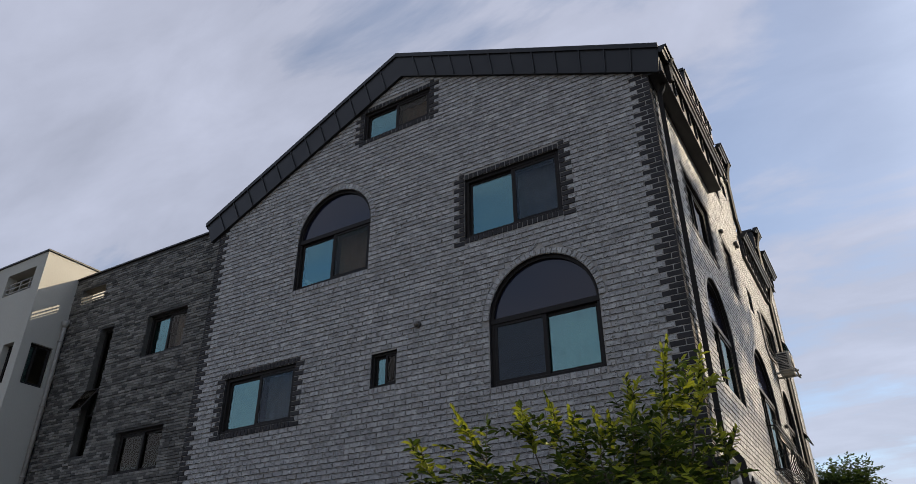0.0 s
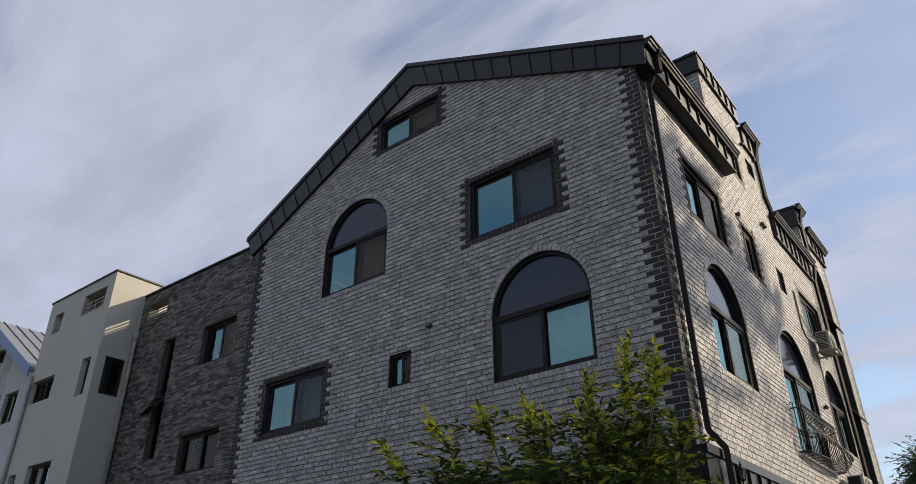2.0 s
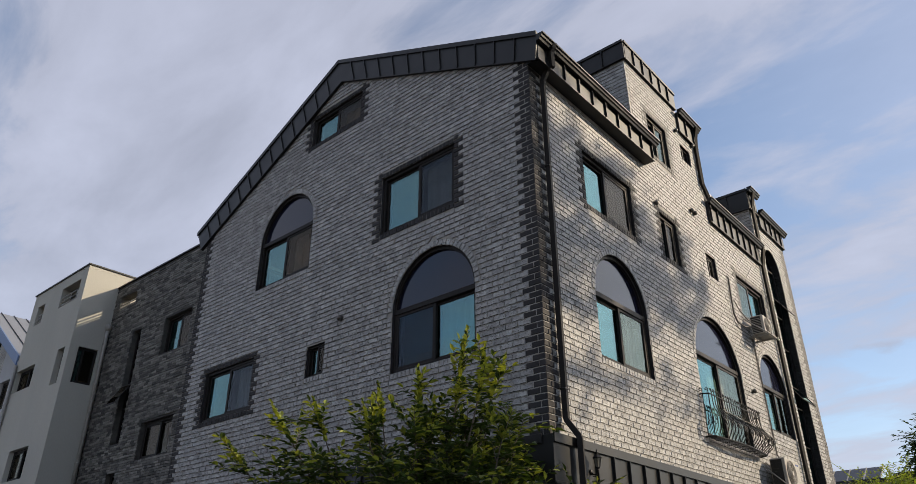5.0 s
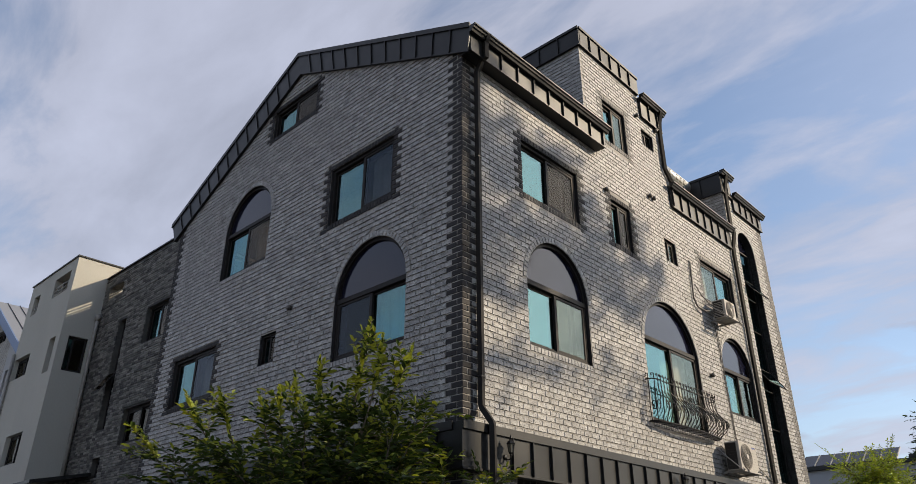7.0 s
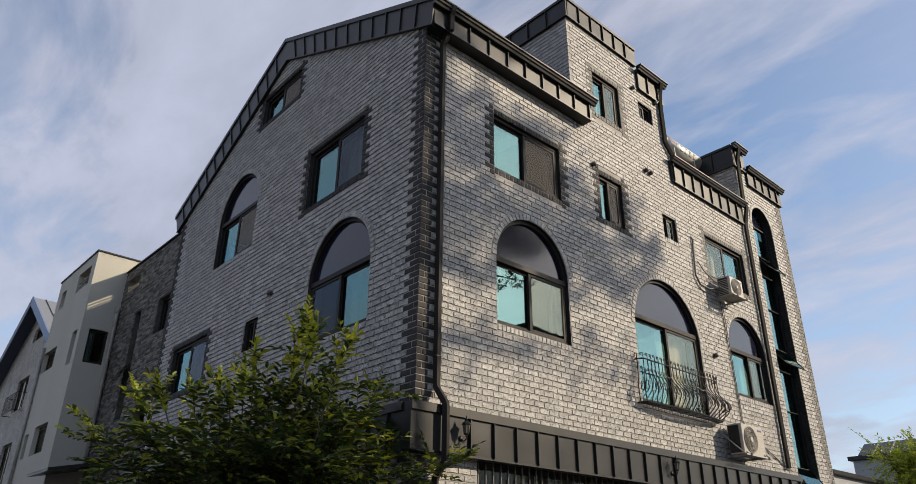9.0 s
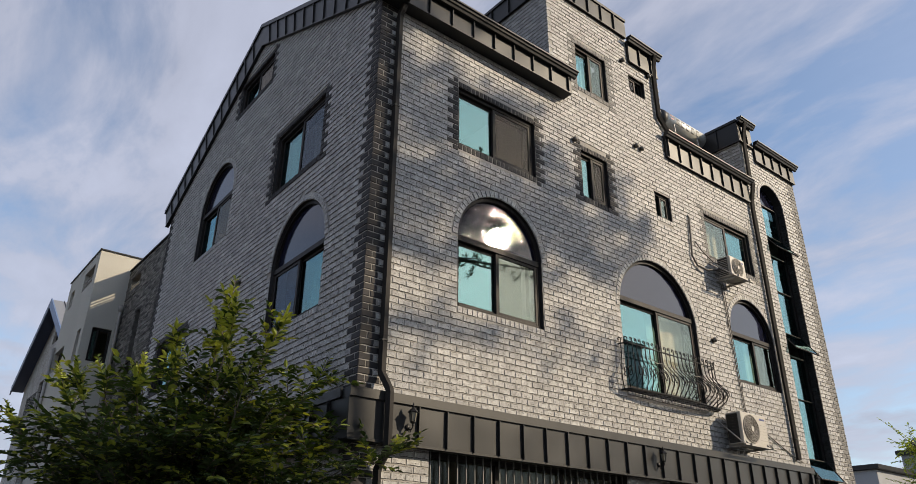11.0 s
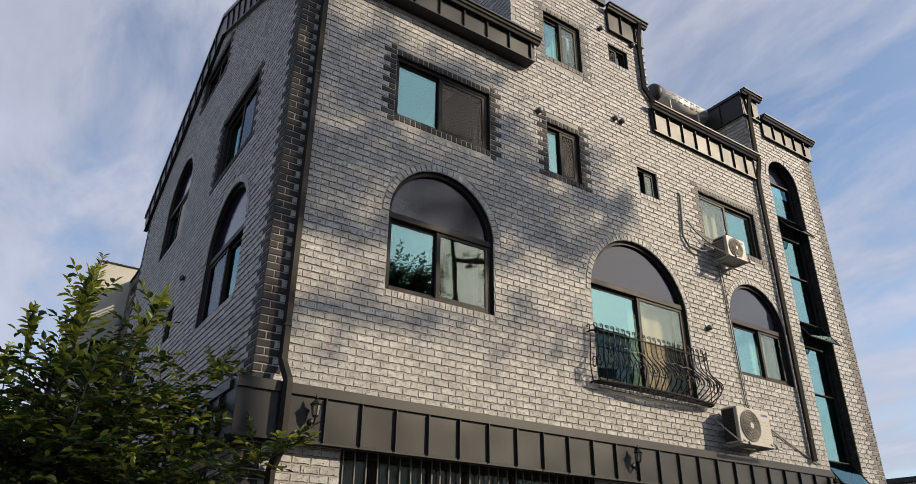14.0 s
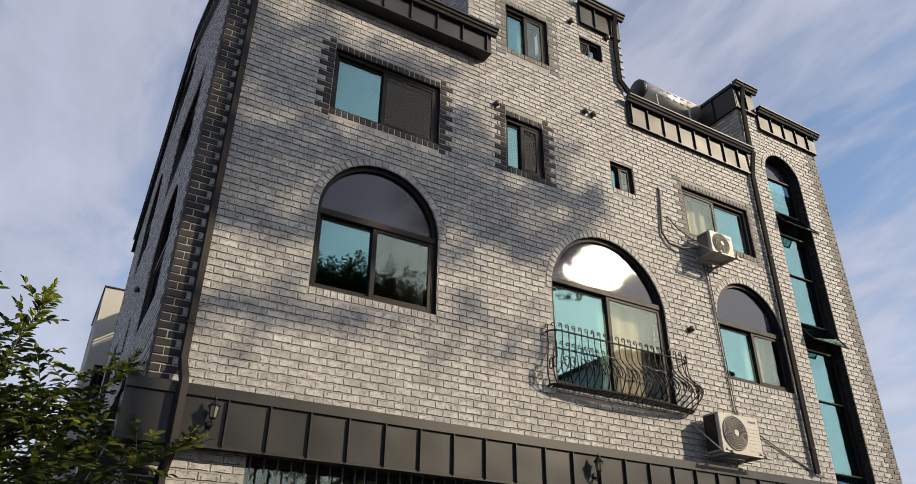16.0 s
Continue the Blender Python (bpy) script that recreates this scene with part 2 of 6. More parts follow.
def leaf_material(name, colour, gloss=0.35):
    m = material(name, colour, rough=0.45, spread=0.3, scale=3.0, fine=25.0, bump=0.05, pieces=0.35)
    nt = m.node_tree
    N = nt.nodes.new
    bsdf = nt.nodes["Principled BSDF"]
    bsdf.inputs["Specular IOR Level"].default_value = gloss
    through_light, mixed = N("ShaderNodeBsdfTranslucent"), N("ShaderNodeMixShader")
    through_light.inputs["Color"].default_value = (colour[0] * 2.2, colour[1] * 2.0, colour[2] * 0.8, 1)
    mixed.inputs[0].default_value = 0.3
    out = nt.nodes["Material Output"]
    link_nodes(nt, (bsdf.outputs[0], mixed.inputs[1]), (through_light.outputs[0], mixed.inputs[2]), (mixed.outputs[0], out.inputs[0]))
    return m


def coursed(name, face, joint):
    """Small bricks far off, laid in courses on walls that face the street."""
    m = material(name, face, rough=0.85, spread=0.25, scale=1.2, fine=30)
    nt = m.node_tree
    N = nt.nodes.new
    co, sep, comb, tex = N("ShaderNodeNewGeometry"), N("ShaderNodeSeparateXYZ"), N("ShaderNodeCombineXYZ"), N("ShaderNodeTexBrick")
    tex.inputs["Scale"].default_value, tex.inputs["Mortar Size"].default_value = 1.0, 0.008
    tex.inputs["Brick Width"].default_value, tex.inputs["Row Height"].default_value = 0.21, 0.07
    tex.inputs["Color1"].default_value, tex.inputs["Color2"].default_value = (0.75, 0.75, 0.75, 1), (1.15, 1.13, 1.1, 1)
    tex.inputs["Mortar"].default_value = (joint[0] / face[0], joint[1] / face[1], joint[2] / face[2], 1)
    mul = N("ShaderNodeMix"); mul.data_type, mul.blend_type = "RGBA", "MULTIPLY"
    mul.inputs["Factor"].default_value = 1.0
    bsdf = nt.nodes["Principled BSDF"]
    was = bsdf.inputs["Base Color"].links[0].from_socket
    link_nodes(nt, (co.outputs["Position"], sep.inputs[0]), (sep.outputs["X"], comb.inputs["X"]), (sep.outputs["Z"], comb.inputs["Y"]), (comb.outputs[0], tex.inputs["Vector"]),
               (was, mul.inputs["A"]), (tex.outputs["Color"], mul.inputs["B"]), (mul.outputs["Result"], bsdf.inputs["Base Color"]))
    return m


BRICK = material("grey_brick", (0.325, 0.319, 0.309), rough=0.56, specular=0.48, spread=0.28, scale=6.0, fine=70, bump=0.9, depth=0.007, pieces=0.15, specks=0.88, speck_colour=(0.035, 0.033, 0.031), stains=0.75)
BRICK_MID = material("mid_grey_brick", (0.13, 0.125, 0.12), rough=0.65, specular=0.3, spread=0.2, scale=4, fine=90, bump=0.6, depth=0.005, pieces=0.2, specks=0.6)
BRICK_DARK = material("charcoal_brick", (0.027, 0.025, 0.026), rough=0.7, specular=0.25, spread=0.25, scale=5, fine=90, bump=0.5, depth=0.004, pieces=0.25)
# torn bed edges; the dark tone also stands for the recess shadow there
BRICK_EDGE = material("torn_shaded_brick_edge", (0.095, 0.09, 0.083), rough=0.85, specular=0.2, spread=0.3, scale=30, fine=120, bump=0.4, depth=0.004)
MORTAR = material("mortar", (0.285, 0.270, 0.248), rough=0.95, spread=0.2, scale=4, fine=140, bump=0.6, depth=0.004)
CLAD = material("charcoal_metal", (0.0195, 0.0198, 0.0205), rough=0.38, metal=0.0, specular=0.24, spread=0.16, scale=1.3, fine=1.9, bump=0.35, depth=0.04, detail=0)
CLAD_TRIM = material("metal_trim", (0.0155, 0.0153, 0.0153), rough=0.4, metal=0.0, specular=0.28, spread=0.12, scale=3, fine=40, bump=0.04)
SPOUT = material("downpipe_metal", (0.027, 0.0245, 0.023), rough=0.58, metal=0.0, specular=0.08, spread=0.15, scale=4, fine=50, bump=0.05)
FRAME = material("dark_frame", (0.019, 0.0165, 0.0155), rough=0.5, specular=0.12, spread=0.12, scale=6, fine=60, bump=0.04)
PANE = window_glass("coated_glass", (0.38, 0.59, 0.60), (0.60, 0.78, 0.76), 0.27)
PANE_SCREEN = window_glass("screened_glass", (0.46, 0.43, 0.38), (0.62, 0.57, 0.52), 0.055)
PANE_DUSK = window_glass("dusky_screened_glass", (0.40, 0.45, 0.50), (0.58, 0.61, 0.64), 0.06)
PANE_GREY = window_glass("grey_glass", (0.46, 0.53, 0.48), (0.85, 0.83, 0.76), 0.16)
PANE_ARCH = arch_glass("hammered_glass")
CURTAIN = material("curtain_cloth", (0.40, 0.375, 0.32), rough=0.9, spread=0.15, scale=4, fine=70, bump=0.1)
ROOM = material("room_paint", (0.22, 0.21, 0.19), rough=0.9, spread=0.1)
WHITE = material("white_enamel", (0.36, 0.335, 0.295), rough=0.5, spread=0.07, scale=5, fine=50, bump=0.03)
FAN_SHADE = material("fan_shadow_grey", (0.085, 0.08, 0.072), rough=0.7, spread=0.12)
GRILLE = material("grey_grille", (0.23, 0.21, 0.185), rough=0.6, spread=0.1)
BLACK_IRON = material("black_iron", (0.012, 0.0115, 0.0115), rough=0.4, specular=0.2, spread=0.2, scale=15, fine=120, bump=0.15)
STEEL = material("galvanised_steel", (0.30, 0.285, 0.26), rough=0.55, metal=0.15, spread=0.15, scale=8)
TANK = material("tank_steel", (0.55, 0.55, 0.52), rough=0.35, metal=0.35, spread=0.08, scale=3, fine=40, bump=0.03)
VENT_STEEL = material("dull_steel", (0.11, 0.10, 0.09), rough=0.42, metal=0.6, spread=0.1)
RUBBER = material("cable_sheath", (0.12, 0.11, 0.10), rough=0.7, spread=0.15)
BLUE_MARK = material("blue_print", (0.03, 0.05, 0.22), rough=0.5, spread=0.05)
RED_MARK = material("red_print", (0.35, 0.03, 0.03), rough=0.5, spread=0.05)
BLACK = material("black_paint", (0.012, 0.012, 0.013), rough=0.5, spread=0.1)
SHOP_BAR = material("grey_bar_paint", (0.075, 0.075, 0.07), rough=0.5, spread=0.12)
LAMP_GLASS = material("lantern_glass", (0.16, 0.148, 0.115), rough=0.25, spread=0.1, scale=20)
SLATE_BRICK = material("slate_brick", (0.108, 0.103, 0.092), rough=0.75, spread=0.3, scale=5, fine=60, bump=0.8, depth=0.008, pieces=0.75, specks=0.4)
SLATE_MORTAR = material("slate_mortar", (0.045, 0.043, 0.041), rough=0.95, spread=0.2)
PLASTER = material("cream_plaster", (0.40, 0.385, 0.34), rough=0.9, spread=0.06, scale=0.7, fine=35, bump=0.12, depth=0.003, stretch=(1, 1, 0.35))
PLASTER_GREY = material("grey_plaster", (0.42, 0.42, 0.43), rough=0.9, spread=0.08, scale=0.8, fine=40, bump=0.1)
PLASTER_WHITE = material("white_plaster", (0.70, 0.70, 0.70), rough=0.9, spread=0.06, scale=0.8, fine=40, bump=0.1)
BLUE_TRIM = material("blue_trim", (0.11, 0.17, 0.31), rough=0.5, spread=0.08)
NAVY_TRIM = material("navy_trim", (0.03, 0.045, 0.085), rough=0.5, spread=0.08)
ROOF_GREY = material("grey_seam_roof", (0.22, 0.225, 0.235), rough=0.4, metal=0.3, spread=0.1)
FAR_BRICK = coursed("pale_far_brick", (0.30, 0.285, 0.26), (0.40, 0.39, 0.37))
ASPHALT = material("asphalt", (0.05, 0.05, 0.052), rough=0.9, spread=0.25, scale=1.2, fine=90, bump=0.5, depth=0.005)
CONCRETE = material("concrete_paving", (0.20, 0.19, 0.18), rough=0.9, spread=0.15, scale=1.5, fine=60, bump=0.3)
GROUND = material("earth_ground", (0.13, 0.12, 0.09), rough=0.95, spread=0.3, scale=0.4, fine=9, bump=0.4)
BARK = material("brown_bark", (0.09, 0.072, 0.055), rough=0.9, spread=0.3, scale=14, fine=70, bump=0.9, depth=0.01, stretch=(1, 1, 0.25))
# near tree: dark tone carries the inner shade, bright tone the sunlit tips
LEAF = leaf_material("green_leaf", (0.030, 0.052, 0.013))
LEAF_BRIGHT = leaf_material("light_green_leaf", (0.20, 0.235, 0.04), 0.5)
LEAF_FRESH = leaf_material("yellow_green_leaf", (0.17, 0.235, 0.04))
LEAF_DARK = leaf_material("dark_green_leaf", (0.030, 0.050, 0.022), 0.25)
NEEDLE = leaf_material("pine_needle", (0.028, 0.045, 0.022), 0.2)
HOUSE_GREY = material("far_grey_wall", (0.30, 0.31, 0.33), rough=0.9, spread=0.08, scale=0.5)
HOUSE_BROWN = material("far_brown_wall", (0.22, 0.17, 0.14), rough=0.9, spread=0.1, scale=0.5)
SOLAR = material("solar_panel_glass", (0.012, 0.014, 0.022), rough=0.2, spread=0.1)


# ---- building blocks ----
def part(name, verts, faces, mat, parent=None, label="", smooth=False, mats=None, index=None):
    """One mesh object from plain lists, under a thing or a part."""
    me = bpy.data.meshes.new(name)
    me.from_pydata([tuple(v) for v in verts], [], faces)
    for mm in (mats or [mat]):
        me.materials.append(mm)
    if index is not None:
        me.polygons.foreach_set("material_index", index)
    if smooth:
        me.polygons.foreach_set("use_smooth", [True] * len(me.polygons))
    me.update()
    ob = new(name, me)
    if parent is not None:
        ob.parent = parent
    if label:
        tagged(ob, label)
    return ob


def bm_part(name, bm, mat, parent=None, label="", smooth=False):
    bmesh.ops.recalc_face_normals(bm, faces=bm.faces)
    me = bpy.data.meshes.new(name)
    bm.to_mesh(me)
    bm.free()
    for mm in (mat if isinstance(mat, (list, tuple)) else [mat]):
        me.materials.append(mm)
    if smooth:
        me.polygons.foreach_set("use_smooth", [True] * len(me.polygons))
    ob = new(name, me)
    if parent is not None:
        ob.parent = parent
    if label:
        tagged(ob, label)
    return ob


def thing(name, label, category, group="", kind="", at=(0, 0, 0)):
    ob = new(name)
    ob.location = at
    ob.empty_display_size = 0.2
    return tagged(ob, label, category, group, kind)


class Shape:
    """Collects boxes, tubes and sheets for one part."""

    def __init__(self):
        self.v, self.f = [], []

    def add(self, verts, faces):
        n = len(self.v)
        self.v += [Vector(p) for p in verts]
        self.f += [[n + i for i in f] for f in faces]
        return self

    def box(self, x0, x1, y0, y1, z0, z1, c=0.0, m=None):
        """A box with chamfered upright and level edges where c > 0."""
        bm = bmesh.new()
        bmesh.ops.create_cube(bm, size=1.0)
        for v in bm.verts:
            v.co = Vector(((x0 + x1) / 2 + v.co.x * (x1 - x0), (y0 + y1) / 2 + v.co.y * (y1 - y0), (z0 + z1) / 2 + v.co.z * (z1 - z0)))
        if c:
            bmesh.ops.bevel(bm, geom=bm.edges[:], offset=c, segments=1, affect="EDGES")
        bm.verts.index_update()
        vs = [m @ v.co if m else v.co.copy() for v in bm.verts]
        self.add(vs, [[v.index for v in f.verts] for f in bm.faces])
        bm.free()
        return self

    def wbox(self, M, u0, u1, z0, z1, d0, d1, c=0.0):
        """A box on a wall: along it, up it, out of it."""
        s = Shape().box(u0, u1, d0, d1, z0, z1, c)
        return self.add([M(p.x, p.z, p.y) for p in s.v], s.f)

    def tube(self, pts, r, n=8, closed=False, squash=None):
        """A round rod along a line of points; r may change from point to point."""
        pts = [Vector(p) for p in pts]
        rings, up = [], Vector((0.13, 0.27, 0.95)).normalized()
        last = None
        for i, p in enumerate(pts):
            a = pts[(i - 1) % len(pts)] if closed else pts[max(0, i - 1)]
            b = pts[(i + 1) % len(pts)] if closed else pts[min(len(pts) - 1, i + 1)]
            way = (b - a).normalized() if (b - a).length > 1e-9 else Vector((0, 0, 1))
            side = way.cross(up) if last is None else last - way * last.dot(way)
            if side.length < 1e-4:
                side = way.orthogonal()
            side.normalize()
            last = side
            other = way.cross(side)
            rr = r[i] if isinstance(r, (list, tuple)) else r
            rings.append([p + side * (math.cos(2 * math.pi * k / n) * rr) + other * (math.sin(2 * math.pi * k / n) * rr) for k in range(n)])
        verts = [v for ring in rings for v in ring]
        m = len(rings)
        faces = [[i * n + k, i * n + (k + 1) % n, ((i + 1) % m) * n + (k + 1) % n, ((i + 1) % m) * n + k] for i in range(m if closed else m - 1) for k in range(n)]
        if not closed:
            faces += [list(range(n))[::-1], [(m - 1) * n + k for k in range(n)]]
        return self.add(verts, faces)

    def lathe(self, profile, n=24, m=None):
        """Turned about z from (radius, height) pairs."""
        verts = [Vector((r * math.cos(2 * math.pi * k / n), r * math.sin(2 * math.pi * k / n), z)) for r, z in profile for k in range(n)]
        faces = [[i * n + k, i * n + (k + 1) % n, (i + 1) * n + (k + 1) % n, (i + 1) * n + k] for i in range(len(profile) - 1) for k in range(n)]
        faces += [list(range(n))[::-1], [(len(profile) - 1) * n + k for k in range(n)]]
        return self.add([m @ v if m else v for v in verts], faces)

    def prism(self, M, outline, d0, d1):
        """A flat outline in a wall's plane, given thickness."""
        n = len(outline)
        verts = [M(u, z, d0) for u, z in outline] + [M(u, z, d1) for u, z in outline]
        faces = [list(range(n)), list(range(n, 2 * n))[::-1]] + [[i, (i + 1) % n, n + (i + 1) % n, n + i] for i in range(n)]
        return self.add(verts, faces)

    def made(self, name, mat, parent=None, label="", smooth=False):
        bm = bmesh.new()
        vs = [bm.verts.new(p) for p in self.v]
        for f in self.f:
            try:
                bm.faces.new([vs[i] for i in f])
            except ValueError:
                pass
        return bm_part(name, bm, mat, parent, label, smooth)


# ---- walls and bricks ----
COURSE, LENGTH, JOINT = 0.0955, 0.228, 0.013
SKEW = 0.013  # the gable wall is not quite square to the long one


def face_a(u, z, d):
    """The gable wall: u from the corner along it, d out of it."""
    return Vector((-u, SKEW * u - d, z))


def face_b(u, z, d):
    """The long wall."""
    return Vector((d, u, z))


def rect(u0, u1, z0, z1, **more):
    return dict(u0=u0, u1=u1, z0=z0, z1=z1, r=0.0, **more)


def arch(u0, u1, z0, apex, **more):
    r = (u1 - u0) / 2
    return dict(u0=u0, u1=u1, z0=z0, z1=apex - r, r=r, **more)


def outline(o, grow=0.0, steps=20):
    """The edge of an opening, anticlockwise."""
    u0, u1, z0, z1 = o["u0"] - grow, o["u1"] + grow, o["z0"] - grow, o["z1"]
    if not o["r"]:
        return [(u0, z0), (u1, z0), (u1, z1 + grow), (u0, z1 + grow)]
    c, r = (u0 + u1) / 2, o["r"] + grow
    return [(u0, z0), (u1, z0)] + [(c + r * math.cos(a), z1 + r * math.sin(a)) for a in np.linspace(0, math.pi, steps)]


def wall_sheet(name, M, edge, holes, d0, d1, mats, parent, label=""):
    """A wall with thickness and real openings; the second material lines the openings."""
    bm = bmesh.new()
    loops = []
    for ring in [edge] + holes:
        vs = [bm.verts.new(M(u, z, d0)) for u, z in ring]
        loops += [bm.edges.new((vs[i], vs[(i + 1) % len(vs)])) for i in range(len(vs))]
    bmesh.ops.triangle_fill(bm, use_beauty=True, use_dissolve=False, edges=loops)
    got = bmesh.ops.extrude_face_region(bm, geom=bm.faces[:])
    way = M(0, 0, d1) - M(0, 0, d0)
    bmesh.ops.translate(bm, verts=[g for g in got["geom"] if isinstance(g, bmesh.types.BMVert)], vec=way)
    out = way.normalized()
    bm.normal_update()
    rim = {tuple(round(c, 4) for c in M(u, z, d)) for u, z in edge for d in (d0, d1)}
    for f in bm.faces:
        outer = all(tuple(round(c, 4) for c in v.co) in rim for v in f.verts)
        f.material_index = 0 if abs(f.normal.dot(out)) > 0.5 or outer else 1
    return bm_part(name, bm, mats, parent, label)


class Bricks:
    """Bricks of one colour, each with its own edges and depth, joined."""

    def __init__(self):
        self.v, self.f, self.i = [], [], []

    def quad(self, M, low, high, z0, z1, d0=-0.03, d1=0.0, c=0.006):
        """low and high: the ends of the brick at its foot and at its head."""
        (a0, a1), (b0, b1) = low, high
        d1 += random.uniform(-0.003, 0.003)
        a0, b0, a1, b1 = (p + random.uniform(-0.002, 0.002) for p in (a0, b0, a1, b1))
        z0, z1 = z0 + random.uniform(-0.0015, 0.0015), z1 + random.uniform(-0.0015, 0.0015)
        n = len(self.v)
        k = 4 if a1 - a0 > 0.15 else 1
        ts = [i / k for i in range(k + 1)]
        tear = [[(random.uniform(-0.002, 0.005) if 0 < t < 1 else 0.0) for t in ts] for side in (0, 1)]
        back = [(a0 + (a1 - a0) * t, z0) for t in ts] + [(b1 + (b0 - b1) * t, z1) for t in ts]
        mid = [(u, z + w) for (u, z), w in zip(back, tear[0] + [-w for w in tear[1]])]
        front = [(a0 + c + (a1 - a0 - 2 * c) * t, z0 + c + w * 1.6) for t, w in zip(ts, tear[0])] + [(b1 - c + (b0 - b1 + 2 * c) * t, z1 - c - w * 1.6) for t, w in zip(ts, tear[1])]
        m = len(back)
        self.v += [M(u, z, d0) for u, z in back] + [M(u, z, d1 - c) for u, z in mid] + [M(u, z, d1) for u, z in front]
        turn = (M(1, 0, 0) - M(0, 0, 0)).cross(M(0, 1, 0) - M(0, 0, 0)).dot(M(0, 0, 1) - M(0, 0, 0)) > 0
        fs = [(i + o, (i + 1) % m + o, (i + 1) % m + o + m, i + o + m) for o in (0, m) for i in range(m)] + [tuple(range(2 * m, 3 * m))]
        bed = [i % (k + 1) != k for i in range(m)]  # long edges above and below
        # most long edges take the dark slot: torn brick with joint shadow painted in
        self.i += [0] * m + [1 if b and random.random() < 0.85 else 0 for b in bed] + [0]
        self.f += [tuple(n + i for i in (f if turn else f[::-1])) for f in fs]

    def ring(self, M, cu, cz, r0, r1):
        """An arch of bricks on edge."""
        n = round(math.pi * (r0 + r1) / 2 / COURSE)
        for i in range(n):
            a, b = math.pi * i / n + 0.006 / r1, math.pi * (i + 1) / n - 0.006 / r1
            at = len(self.v)
            d1 = 0.004 + random.uniform(-0.002, 0.003)
            pts = [(r0 + 0.004, a), (r1 - 0.004, a), (r1 - 0.004, b), (r0 + 0.004, b)]
            flat = [(cu + r * math.cos(t), cz + r * math.sin(t)) for r, t in pts]
            mid = (sum(p[0] for p in flat) / 4, sum(p[1] for p in flat) / 4)
            inner = [(p[0] + (mid[0] - p[0]) * 0.09, p[1] + (mid[1] - p[1]) * 0.09) for p in flat]
            self.v += [M(u, z, -0.03) for u, z in flat] + [M(u, z, d1 - 0.005) for u, z in flat] + [M(u, z, d1) for u, z in inner]
            turn = (M(1, 0, 0) - M(0, 0, 0)).cross(M(0, 1, 0) - M(0, 0, 0)).dot(M(0, 0, 1) - M(0, 0, 0)) > 0
            fs = [(k + o, (k + 1) % 4 + o, (k + 1) % 4 + o + 4, k + o + 4) for o in (0, 4) for k in range(4)] + [(8, 9, 10, 11)]
            self.i += [0] * 9
            self.f += [tuple(at + k for k in (f if turn else f[::-1])) for f in fs]

    def made(self, name, mat, parent, label=""):
        mats = list(mat) if isinstance(mat, (list, tuple)) else [mat, mat]
        return tagged(part(name, self.v, self.f, None, parent, label, False, mats, self.i), kind="stuff")


